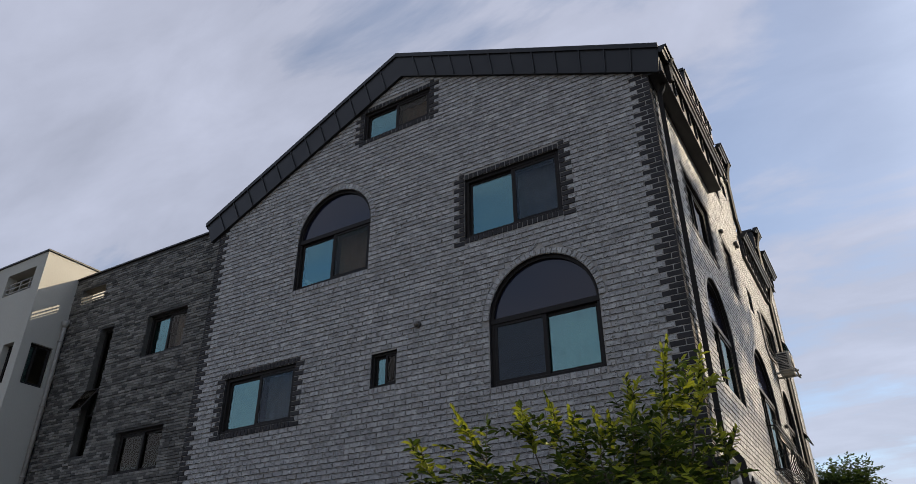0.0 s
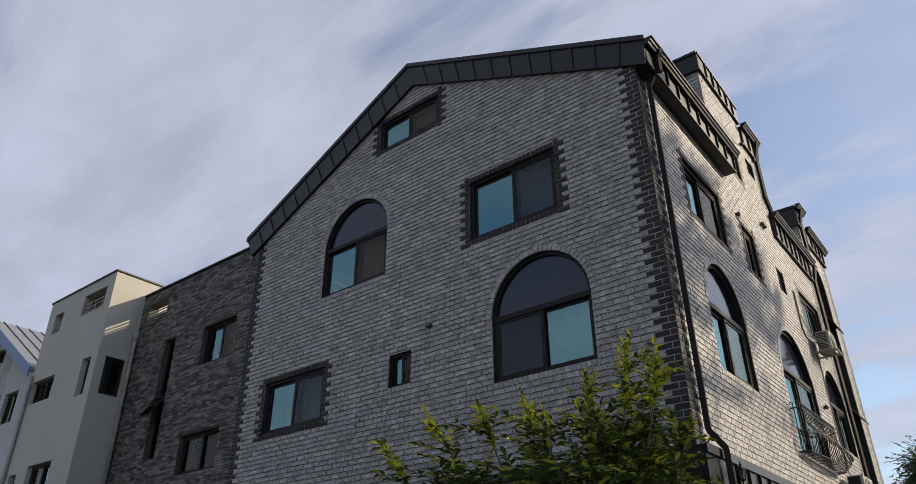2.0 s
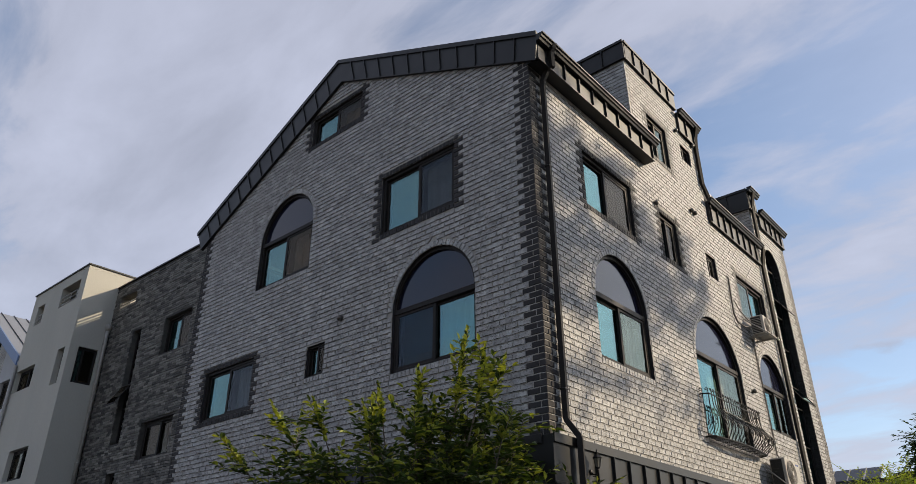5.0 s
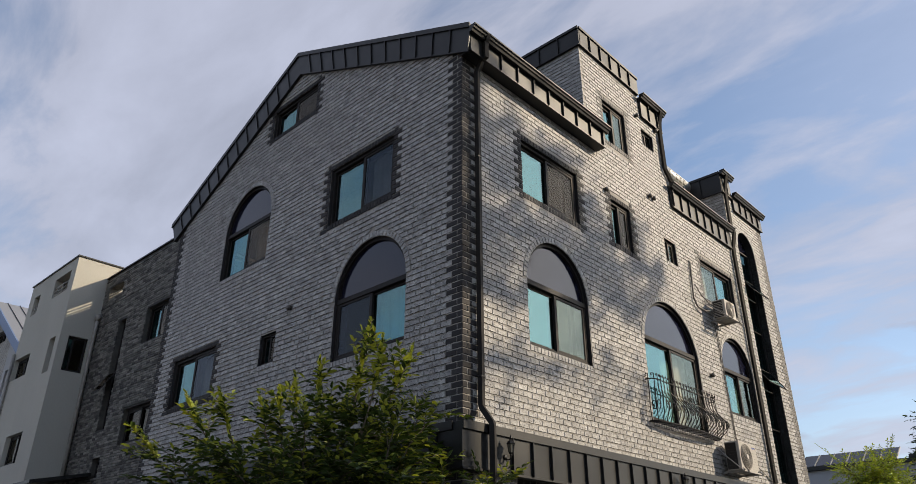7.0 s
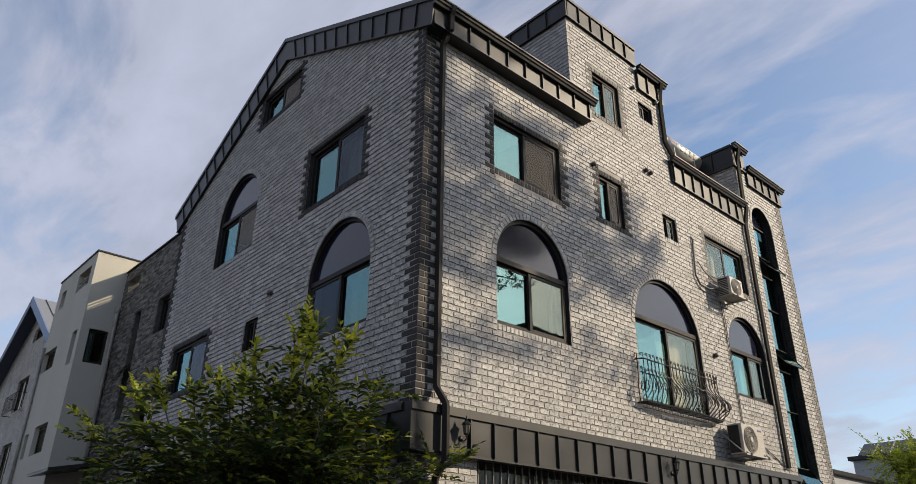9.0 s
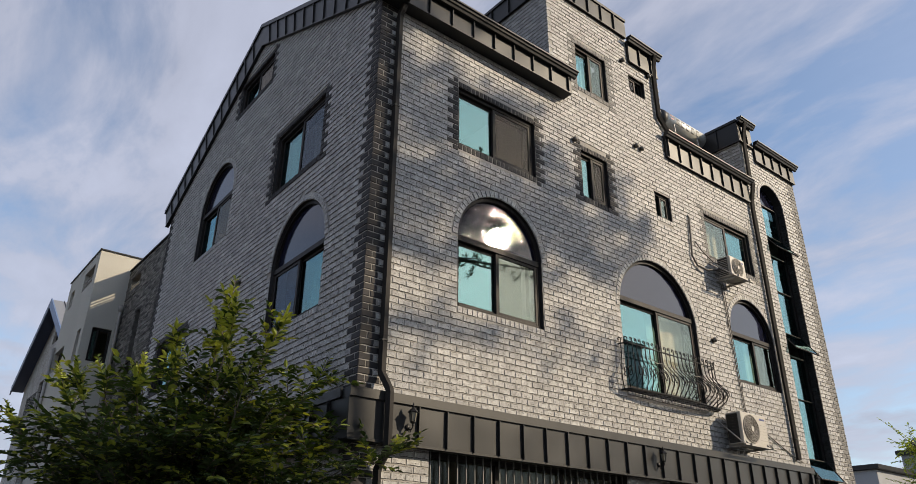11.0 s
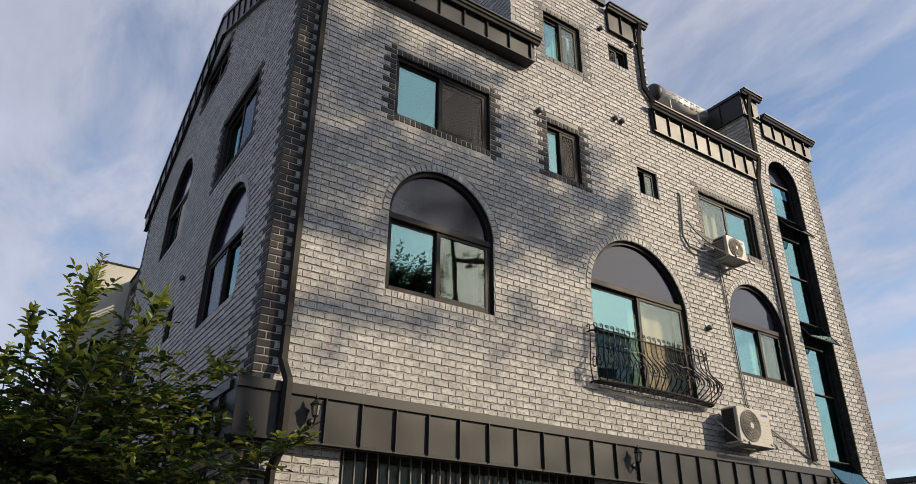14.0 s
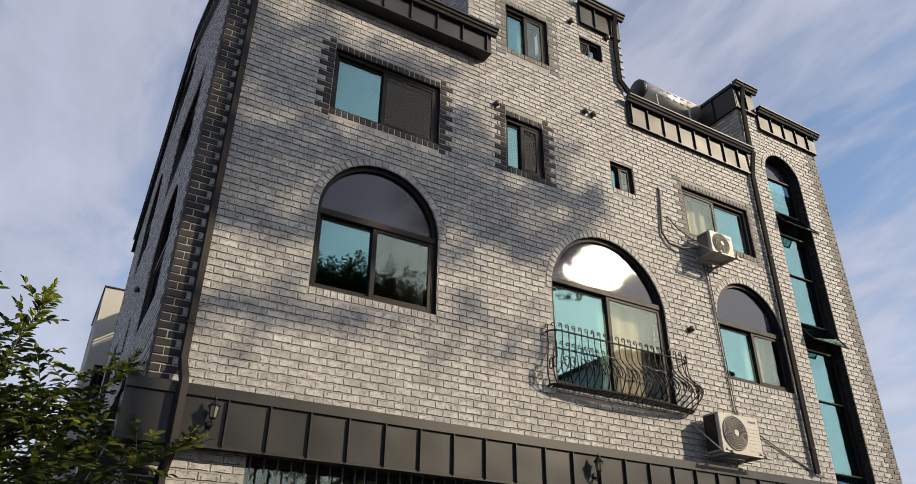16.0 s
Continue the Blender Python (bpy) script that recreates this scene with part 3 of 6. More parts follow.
def lay_bricks(M, light, dark, mid, u0, u1, z0, z1, openings, parity, quoin=0.35, top=None, single=None, quoin_end=0.0):
    """Running bond with dark toothed corners, dark frames round some openings and arches on edge."""
    rows = int((z1 - z0) / COURSE)
    for k in range(rows):
        zb, zt = z0 + k * COURSE + JOINT / 2, z0 + (k + 1) * COURSE - JOINT / 2
        free = [(u0, u0, u1, u1)]
        odd = (k + parity) % 2
        for o in openings:
            lo0 = lo1 = hi0 = hi1 = None
            a, b = o["u0"], o["u1"]
            if o["r"]:
                c, R = (a + b) / 2, o["r"] + 0.118
                if zt > o["z0"] - 0.104 and zb < o["z1"] + R:
                    def half(z):
                        h = max(0.0, z - o["z1"])
                        return math.sqrt(max(0.0, R * R - h * h)) if h > 0 else (o["r"] if z < o["z1"] - 0.02 else R)
                    e = JOINT / 2
                    lo0, lo1, hi0, hi1 = c - half(zb) - e, c - half(zt) - e, c + half(zb) + e, c + half(zt) + e
            elif zt > o["z0"] - (0.108 if o.get("sill", True) else 0) and zb < o["z1"] + (0.108 if o.get("dark") else 0.0):
                grow = 0.0
                if o.get("dark"):
                    grow = LENGTH / 2 if odd else LENGTH
                    for s, e in ((a - grow, a), (b, b + grow)):
                        e2 = (s + JOINT / 2, e - JOINT / 2)
                        (mid if o.get("dark") == "mid" else dark).quad(M, e2, e2, zb, zt)
                lo0 = lo1 = a - grow
                hi0 = hi1 = b + grow
            if lo0 is None:
                continue
            nxt = []
            for f0, f1, g0, g1 in free:
                if hi0 <= f0 and hi1 <= f1 or lo0 >= g0 and lo1 >= g1:
                    nxt.append((f0, f1, g0, g1))
                    continue
                if max(lo0, lo1) > min(f0, f1) + 0.03:
                    nxt.append((f0, f1, lo0, lo1))
                if min(hi0, hi1) < max(g0, g1) - 0.03:
                    nxt.append((hi0, hi1, g0, g1))
            free = nxt
        start = u0 - (LENGTH / 2 if odd else 0)
        for i in range(int((u1 - u0) / LENGTH) + 2):
            s, e = start + i * LENGTH + JOINT / 2, start + (i + 1) * LENGTH - JOINT / 2
            if top is not None and zt > top((s + e) / 2):
                continue
            for f0, f1, g0, g1 in free:
                p0, p1, q0, q1 = max(s, f0), max(s, f1), min(e, g0), min(e, g1)
                if q0 - p0 < 0.028 or q1 - p1 < 0.028:
                    continue
                is_dark = e <= u0 + quoin or s >= u1 - quoin_end
                if single is not None and not is_dark and single(s, e, zb) and p0 == s == p1 and q0 == e == q1:
                    continue
                (mid if s >= u1 - quoin_end and mid is not dark else dark if is_dark else light).quad(M, (p0, q0), (p1, q1), zb, zt)
    for o in openings:
        a, b = o["u0"], o["u1"]
        n = max(2, round((b - a) / COURSE))
        w = (b - a) / n
        pick = mid if o.get("dark") == "mid" else dark if o.get("dark") else light
        for i in range(n):
            e2 = (a + i * w + JOINT / 2, a + (i + 1) * w - JOINT / 2)
            if o.get("sill", True):
                pick.quad(M, e2, e2, o["z0"] - 0.104, o["z0"] - 0.004)
            if o.get("dark"):
                pick.quad(M, e2, e2, o["z1"] + 0.004, o["z1"] + 0.104)
        if o["r"]:
            light.ring(M, (a + b) / 2, o["z1"], o["r"], o["r"] + 0.112)


# ---- windows ----
def window(M, o, parent, mullion=0.5, screen=1, recess=0.09, curtain=(), transom=0.03, small=False, label="", screen_glass=None, lift=0.0, pane_glass=None):
    """Sliding window with frame, two sashes and panes, and an arched pane above where the opening is arched."""
    u0, u1, z0, z1, r = o["u0"], o["u1"], o["z0"], o["z1"], o["r"]
    w = 0.045 if small else 0.062
    d1, d0 = -recess, -recess - 0.10
    s = Shape()
    top = z1 + (transom if r else 0.0)
    e = 0.003
    s.wbox(M, u0 + e, u0 + w, z0 + e, z1 if r else z1 - e, d0, d1, 0.006)
    s.wbox(M, u1 - w, u1 - e, z0 + e, z1 if r else z1 - e, d0, d1, 0.006)
    s.wbox(M, u0 + w, u1 - w, z0 + e, z0 + w, d0, d1 + 0.004, 0.006)
    if r:
        inset = r - math.sqrt(r * r - (lift + transom) ** 2)
        s.wbox(M, u0 + e + inset, u1 - e - inset, z1 + lift - 0.065, z1 + lift + transom, d0, d1 + 0.012, 0.006)
        c, n = (u0 + u1) / 2, 28
        ring = []
        for k in range(n + 1):
            a = math.pi * k / n
            ring.append([M(c + rr * math.cos(a), z1 + rr * math.sin(a), d) for rr, d in ((r - e, d0), (r - e, d1), (r - w * 0.9, d1), (r - w * 0.9, d0))])
        s.add([p for q in ring for p in q], [[4 * k + j, 4 * k + (j + 1) % 4, 4 * k + 4 + (j + 1) % 4, 4 * k + 4 + j] for k in range(n) for j in range(4)])
    else:
        s.wbox(M, u0 + w, u1 - w, z1 - w, z1 - e, d0, d1 + 0.004, 0.006)
    frame_ob = s.made("window", FRAME, parent, label or ("dark framed arched window with two sliding panes" if r else "dark framed sliding window with two panes"))
    if r:
        c, n = (u0 + u1) / 2, 24
        pts = [(c + (r - w * 0.9) * math.cos(a), z1 + (r - w * 0.9) * math.sin(a)) for a in np.linspace(0.03 + lift / r, math.pi - 0.03 - lift / r, n)]
        Shape().prism(M, pts, d0 + 0.04, d0 + 0.055).made("arched_pane", PANE_ARCH, frame_ob, "dark hammered glass half-round pane")
    zt = (z1 + lift - 0.065) if r else z1 - w
    mid = u0 + w + (u1 - u0 - 2 * w) * mullion
    sides = [(u0 + w, mid + w * 0.6), (mid - w * 0.6, u1 - w)]
    for k, (a, b) in enumerate(sides):
        deep = d1 - 0.008 - (0.045 if k != screen else 0.0)
        t = w * 0.8
        sash = Shape()
        wide = [t * 1.4 if (j == 0) == (k == 1) else t for j in (0, 1)]  # the meeting stiles are wider
        for q in ((a, a + wide[0], z0 + w, zt), (b - wide[1], b, z0 + w, zt), (a + t, b - t, z0 + w, z0 + w + t), (a + t, b - t, zt - t, zt)):
            sash.wbox(M, *q, deep - 0.03, deep, 0.004)
        sash_ob = sash.made("sash", FRAME, frame_ob)
        pane = Shape().wbox(M, a + t - 0.004, b - t + 0.004, z0 + w + t - 0.004, zt - t + 0.004, deep - 0.02, deep - 0.012).made(
            "pane", (screen_glass or PANE_SCREEN) if k == screen else (pane_glass or PANE), sash_ob, "grey pane of the sliding sash" if k == screen else "blue-green coated glass pane")
        pane.visible_shadow = False
    for k in curtain:
        a, b = sides[k]
        cloth, n = Shape(), 48
        rows = []
        for i in range(n + 1):
            u = a + (b - a) * i / n
            rows.append((u, -recess - 0.26 + 0.014 * math.sin(i * 0.5) + 0.01 * math.sin(i * 0.21 + u0)))
        verts = [M(u, z, d + h) for h in (0.0, 0.004) for u, d in rows for z in (z0 + 0.02, zt + 0.02)]
        m2 = 2 * (n + 1)
        faces = [[2 * i, 2 * i + 2, 2 * i + 3, 2 * i + 1] for i in range(n)] + [[m2 + 2 * i + 1, m2 + 2 * i + 3, m2 + 2 * i + 2, m2 + 2 * i] for i in range(n)]
        cloth.add(verts, faces).made("curtain", CURTAIN, frame_ob, "drawn beige curtain with soft folds", True)
    return frame_ob


# ---- ground and street ----
def sheet(name, x0, x1, y0, y1, z, mat, label, category):
    s = Shape().add([(x0, y0, z), (x1, y0, z), (x1, y1, z), (x0, y1, z)], [[0, 1, 2, 3]])
    return tagged(s.made(name, mat), label, category, kind="structure")


sheet("ground", -900, 900, -900, 900, -0.16, GROUND, "dry earth ground reaching the horizon", "ground")
tagged(Shape().box(-60, 40, -15, -3.2, -0.3, -0.08).made("road", ASPHALT), "worn dark asphalt side street", "road", kind="structure")
tagged(Shape().box(2.2, 11.0, -3.2, 120, -0.3, -0.08).made("road", ASPHALT), "worn dark asphalt street along the building", "road", kind="structure")
tagged(Shape().box(-40, 2.2, -3.2, 40, -0.3, 0.0, 0.01).made("pavement", CONCRETE), "grey concrete paving round the buildings", "pavement", kind="structure")

# ---- the grey brick building ----
home = thing("apartment_building", "grey brick apartment building with charcoal corners and dark metal eaves", "building")
A_OPEN = {
    "w3": rect(1.728, 3.62, 7.965, 9.215, dark=True), "arch1": arch(5.787, 7.69, 7.96, 10.05), "arch2": arch(1.277, 3.18, 5.175, 7.247),
    "w4": rect(7.385, 9.26, 5.27, 6.385, dark=True), "small": rect(5.02, 5.575, 5.563, 6.185), "gable": rect(4.43, 6.13, 11.12, 11.86, dark=True),
}
B_OPEN = {
    "w1": rect(1.6, 3.375, 7.98, 9.1, dark=True), "w2": rect(4.62, 5.385, 8.04, 9.07, dark=True), "w3": rect(6.87, 7.4, 8.38, 8.95),
    "w4": rect(8.647, 10.46, 7.92, 9.0, dark="mid"), "w5": rect(4.68, 5.62, 10.6, 11.68, dark="mid"), "w6": rect(6.41, 6.957, 11.29, 11.74),
    "arch1": arch(1.61, 3.405, 5.19, 7.24), "arch2": arch(5.39, 7.74, 4.55, 7.235), "arch3": arch(9.04, 10.765, 5.26, 7.215),
    "stair": arch(11.41, 12.53, 3.3, 10.87, sill=False),
}
SHOP = [rect(1.16, 5.16, 0.15, 3.09, sill=False), rect(6.3, 10.4, 0.15, 3.09, sill=False)]
SHOP_A = [rect(1.2, 5.0, 0.15, 2.95, sill=False), rect(6.0, 9.2, 0.15, 2.95, sill=False)]
END = 13.4
RIM = 0.0095  # mortar lies behind the brick faces
EDGE_B = [(RIM, 0), (END, 0), (END, 11.9), (11.45, 11.9), (11.45, 12.4), (10.85 + RIM, 12.4), (10.85 + RIM, 10.5), (7.42, 10.5), (7.42, 12.6), (6.42, 12.6), (6.42, 13.15), (3.88 + RIM, 13.15), (3.88 + RIM, 10.3), (RIM, 10.3)]


def gable_top(u):
    """Height of the roof's upper face over the gable wall."""
    return 13.11 - (u - 5.3) * 0.502 if u > 5.3 else 10.53 + (u + 0.3) * 0.46


EDGE_A = [(0.3, 0), (10.19, 0), (10.19, gable_top(10.19) - 0.15), (5.3, gable_top(5.3) - 0.15), (0.3, gable_top(0.3) - 0.15)]
wall_b = wall_sheet("wall", face_b, EDGE_B, [outline(o) for o in list(B_OPEN.values()) + SHOP], -0.32, -0.0095, [MORTAR, BRICK_DARK], home, "long grey brick wall")
wall_a = wall_sheet("wall", face_a, EDGE_A, [outline(o) for o in list(A_OPEN.values()) + SHOP_A], -0.32, -0.0145, [MORTAR, BRICK_DARK], home, "grey brick gable wall")

light_a, dark_a, light_b, dark_b, mid_b = Bricks(), Bricks(), Bricks(), Bricks(), Bricks()


def alone_b(s, e, z):
    return 0.4 < s < 4.6 and 3.75 < z < 4.95


def alone_a(s, e, z):
    return 0.3 < s < 1.1 and 4.4 < z < 6.0


def top_b(u):
    for end, z in ((3.88, 10.1), (6.42, 12.85), (7.42, 12.3), (10.85, 10.2), (11.45, 12.1), (99, 11.7)):
        if u < end:
            return z


lay_bricks(face_a, light_a, dark_a, dark_a, 0.0, 10.2, 0.0, 13.2, list(A_OPEN.values()) + SHOP_A, 0, 0.35, lambda u: gable_top(u) - 0.3, alone_a, quoin_end=0.35)
lay_bricks(face_b, light_b, dark_b, mid_b, 0.0, END, 0.0, 13.3, list(B_OPEN.values()) + SHOP, 1, 0.35, top_b, alone_b, quoin_end=0.45)

# the tower's and the stair tower's flanks, which stand over the roofs
TOWERS = [("tower", 3.88, 10.3, 12.9, 3.6, 0.0), ("stair", 10.85, 10.0, 12.2, 3.4, 0.0)]
light_t = Bricks()
for name, y, low, high, deep, _ in TOWERS:
    def flank(u, z, d, y=y):
        return Vector((-u, y - d, z))
    wall_sheet("tower_wall", flank, [(0.3, low), (deep, low), (deep, high + 0.25), (0.3, high + 0.25)], [], -0.3, -0.013, [MORTAR, MORTAR], home, "grey brick flank of the roof tower")
    lay_bricks(flank, light_t, light_t, light_t, 0.0, deep, low, high + 0.2, [], 0, 0.0)
Shape().box(-3.6, -3.3, 3.9, 7.4, 10.3, 13.1).box(-3.3, -0.32, 7.1, 7.4, 10.3, 12.5).box(-3.6, -0.02, 3.9, 6.42, 12.9, 12.98).box(-3.6, -0.02, 6.42, 7.4, 12.3, 12.38).made("tower_back", MORTAR, home)
Shape().box(-3.4, -3.1, 10.87, END, 9.9, 12.3).box(-3.4, -0.02, 10.9, END - 0.02, 11.5, 11.56).made("stair_tower_back", MORTAR, home)
Shape().box(-10.19, -0.35, END - 0.3, END - 0.002, 0, 10.2).box(-10.19, -9.9, 0.5, END - 0.3, 0, 9.7).made("back_wall", MORTAR, home)
Shape().box(-9.7, -0.33, 4.2, END - 0.3, 9.95, 10.15).box(-9.7, -0.33, 0.33, END - 0.3, 6.85, 7.0).box(-9.7, -0.33, 0.33, END - 0.3, 9.78, 9.85).box(-9.7, -0.33, 0.33, END - 0.3, 3.7, 3.85).made("floor_slab", ROOM, home)
Shape().box(-3.3, -3.2, 3.4, END - 0.3, 0, 9.7).box(-9.7, -0.4, 3.3, 3.4, 0, 9.7).made("inner_wall", ROOM, home)


# metal eaves
def seam_band(M, u0, u1, z0, z1, d0, d1, first=0.35, step=0.457, top=0.11, name="eave_band", gutter=False, label="", cap_end=True):
    """Standing-seam sheet band with a flashing along the top, on a wall."""
    s = Shape().wbox(M, u0, u1, z0, z1, d0, d1, 0.004)
    body = s.made(name, CLAD, home, label or "dark standing-seam metal band")
    t = Shape().wbox(M, u0 - 0.004, u1 + 0.004, z1 - top, z1 + 0.012, d1 + 0.001, d1 + 0.03, 0.003)
    t.made("flashing", CLAD_TRIM, body)
    Shape().wbox(M, u0, u1, z0 - 0.014, z0 + 0.02, d1 + 0.001, d1 + 0.014, 0.003).made("drip_edge", CLAD_TRIM, body)
    u = u0 + first
    while u < u1 - 0.05:
        Shape().wbox(M, u - 0.009, u + 0.009, z0 + 0.012, z1 - top - 0.003, d1, d1 + 0.042, 0.003).made("seam", CLAD_TRIM, body)
        u += step
    if gutter:
        g = Shape()
        prof = [(0.0, -0.10), (0.055, -0.10), (0.075, -0.06), (0.10, -0.045), (0.115, -0.01), (0.14, 0.0), (0.14, 0.03), (0.0, 0.03)]
        n = len(prof)
        verts = [M(u, z1 + h, d1 + 0.022 + d) for u in (u0 - 0.06, u1 + 0.06) for d, h in prof]
        g.add(verts, [list(range(n)), list(range(n, 2 * n))[::-1]] + [[i, (i + 1) % n, n + (i + 1) % n, n + i] for i in range(n)])
        g.made("gutter", CLAD_TRIM, body, "dark metal eaves gutter")
    return body


# the gable's bargeboards: top and bottom lines of each slope
def barge(M, p_top, q_top, p_low, q_low, d0, d1, count, label):
    body = Shape().prism(M, [p_low, q_low, q_top, p_top], d0, d1).made("bargeboard", CLAD, home, label)
    trim = Shape()
    for k in range(1, count):
        t = k / count
        a = [p_low[i] + (q_low[i] - p_low[i]) * t for i in (0, 1)]
        b = [p_top[i] + (q_top[i] - p_top[i]) * t for i in (0, 1)]
        Shape().prism(M, [(a[0] - 0.009, a[1] + 0.01), (a[0] + 0.009, a[1] + 0.01), (b[0] + 0.009, b[1] - 0.09), (b[0] - 0.009, b[1] - 0.09)], d1, d1 + 0.03).made("seam", CLAD_TRIM, body)
    trim.prism(M, [(p_top[0], p_top[1] - 0.085), (q_top[0], q_top[1] - 0.085), (q_top[0], q_top[1] + 0.02), (p_top[0], p_top[1] + 0.02)], d1 + 0.001, d1 + 0.03)
    trim.made("flashing", CLAD_TRIM, body)
    trim = Shape()
    trim.prism(M, [(p_low[0], p_low[1] - 0.012), (q_low[0], q_low[1] - 0.012), (q_low[0], q_low[1] + 0.02), (p_low[0], p_low[1] + 0.02)], d1 + 0.001, d1 + 0.014)
    trim.made("drip_edge", CLAD_TRIM, body)
    return body


PEAK, PEAK_LOW = (5.3, 13.14), (5.12, 12.44)
barge(face_a, (-0.26, 10.57), PEAK, (-0.2, 9.99), PEAK_LOW, -0.02, 0.06, 12, "dark metal bargeboard on the shallow slope")
barge(face_a, PEAK, (10.69, 10.44), PEAK_LOW, (10.42, 9.87), -0.02, 0.06, 13, "dark metal bargeboard on the steep slope")
roof = Shape()
roof.prism(lambda u, z, d: Vector((-u, SKEW * u + d, z)), [(-0.26, 10.47), (-0.26, 10.57), (5.3, 13.14), (10.69, 10.44), (10.69, 10.32), (5.3, 13.02)], -0.05, 4.15)
roof.made("roof", CLAD, home, "dark standing-seam pitched metal roof")
seam_band(face_b, -0.03, 4.2, 10.02, 10.47, 0.0, 0.24, 0.32, 0.475, 0.06, "eave_box", True, "deep dark metal eaves box with gutter")
tower_band = seam_band(face_b, 3.86, 6.42, 12.71, 13.22, -0.02, 0.05, 0.4, 0.43, 0.06, "tower_band")
seam_band(lambda u, z, d: Vector((-u, 3.88 - d, z)), -0.05, 3.6, 12.71, 13.22, -0.02, 0.05, 0.55, 0.55, 0.06, "tower_band")
seam_band(face_b, 6.43, 7.46, 12.07, 12.66, -0.02, 0.06, 0.35, 0.42, 0.05, "step_band", True)
seam_band(face_b, 7.43, 10.8, 9.97, 10.55, -0.02, 0.06, 0.05, 0.42, 0.05, "parapet_band", True)
seam_band(face_b, 10.83, 11.42, 11.78, 12.42, -0.02, 0.06, 0.3, 0.6, 0.05, "stair_tower_band", True)
seam_band(lambda u, z, d: Vector((-u, 10.85 - d, z)), -0.05, 3.4, 11.78, 12.42, -0.02, 0.05, 0.6, 0.6, 0.06, "stair_tower_band")
seam_band(face_b, 11.48, END + 0.05, 11.42, 11.93, -0.02, 0.06, 0.38, 0.42, 0.05, "stair_tower_band", True)
shop_band = seam_band(face_b, -0.19, 11.1, 3.08, 3.69, -0.02, 0.17, 1.03, 0.459, 0.11, "signboard_band", False, "long dark metal band over the ground floor")
seam_band(face_a, 0.0, 10.19, 3.08, 3.69, -0.02, 0.19, 0.3, 0.459, 0.11, "signboard_band", False, "dark metal band over the ground floor")

# windows
WIN_A = {"w3": (0.48, 0, (0,)), "arch1": (0.5, 0, (0,)), "arch2": (0.5, 1, (0,)), "w4": (0.5, 0, (0,)), "small": (0.45, 0, ()), "gable": (0.5, 0, (0,))}
for key, (mull, screen, cloth) in WIN_A.items():
    window(face_a, A_OPEN[key], home, mull, screen, 0.065, cloth, small=key == "small", screen_glass=PANE_DUSK if key in ("arch2", "w3", "w4") else None)
WIN_B = {"w1": (0.48, 1, ()), "w2": (0.5, 1, ()), "w3": (0.5, 1, ()), "w4": (0.48, 0, (0,)), "w5": (0.52, 1, (1,)), "w6": (0.5, 0, (0,)), "arch1": (0.48, 1, ()), "arch2": (0.5, 1, (1,)), "arch3": (0.55, 1, (1,))}
for key, (mull, screen, cloth) in WIN_B.items():
    window(face_b, B_OPEN[key], home, mull, screen, 0.065, cloth, small=key in ("w3", "w6"), screen_glass=None if key in ("w1", "w2", "w6") else PANE_GREY, lift=0.22 if key == "arch2" else 0.0)

# the tall stair window: panes between transoms, with three vents that stand open
o = B_OPEN["stair"]
s = Shape()
st0, st1 = o["u0"], o["u1"]
for a, b in ((st0 + 0.003, st0 + 0.05), (st1 - 0.085, st1 - 0.003)):
    s.wbox(face_b, a, b, 3.31, o["z1"], -0.25, -0.17, 0.005)
for z, h in ((3.33, 0.02), (3.45, 0.02), (3.97, 0.025), (5.32, 0.012), (6.33, 0.02), (6.86, 0.025), (7.95, 0.012), (8.90, 0.02), (9.42, 0.025), (10.33, 0.02)):
    s.wbox(face_b, st0 + 0.05, st1 - 0.085, z - h, z + h, -0.25, -0.17, 0.005)
stair_window = s.made("window", FRAME, home, "tall arched stair window with open top-hung vents")
for a, b in ((3.995, 5.308), (5.332, 6.31), (6.885, 7.938), (7.962, 8.88), (9.445, 10.31)):
    Shape().wbox(face_b, st0 + 0.05, st1 - 0.085, a, b, -0.215, -0.207).made("pane", PANE, stair_window)
Shape().prism(face_b, [((st0 + st1) / 2 + (o["r"] - 0.01) * math.cos(t), o["z1"] + (o["r"] - 0.01) * math.sin(t)) for t in np.linspace(0.05, math.pi - 0.05, 20)], -0.215, -0.205).made("arched_pane", PANE_ARCH, stair_window)
for z in (9.42, 6.86, 3.97):
    tilt = Shape()
    for p in ((0.0, 1.0),):
        a = [(st0 + 0.03, -0.165, z + 0.02), (st1 - 0.03, -0.165, z + 0.02), (st1 - 0.03, 0.16, z - 0.45), (st0 + 0.03, 0.16, z - 0.45)]
        vs = [face_b(u, zz, d) for u, d, zz in a] + [face_b(u, zz - 0.012, d) for u, d, zz in a]
        tilt.add(vs, [[0, 1, 2, 3], [7, 6, 5, 4], [0, 4, 5, 1], [1, 5, 6, 2], [2, 6, 7, 3], [3, 7, 4, 0]])
    vent = tilt.made("open_vent", PANE, stair_window, "top-hung glass vent standing open")
    edge = Shape()
    q = [face_b(u, zz - 0.006, d) for u, d, zz in a]
    for i in range(4):
        edge.tube([q[i], q[(i + 1) % 4]], 0.016, 6)
    edge.made("vent_frame", FRAME, vent)

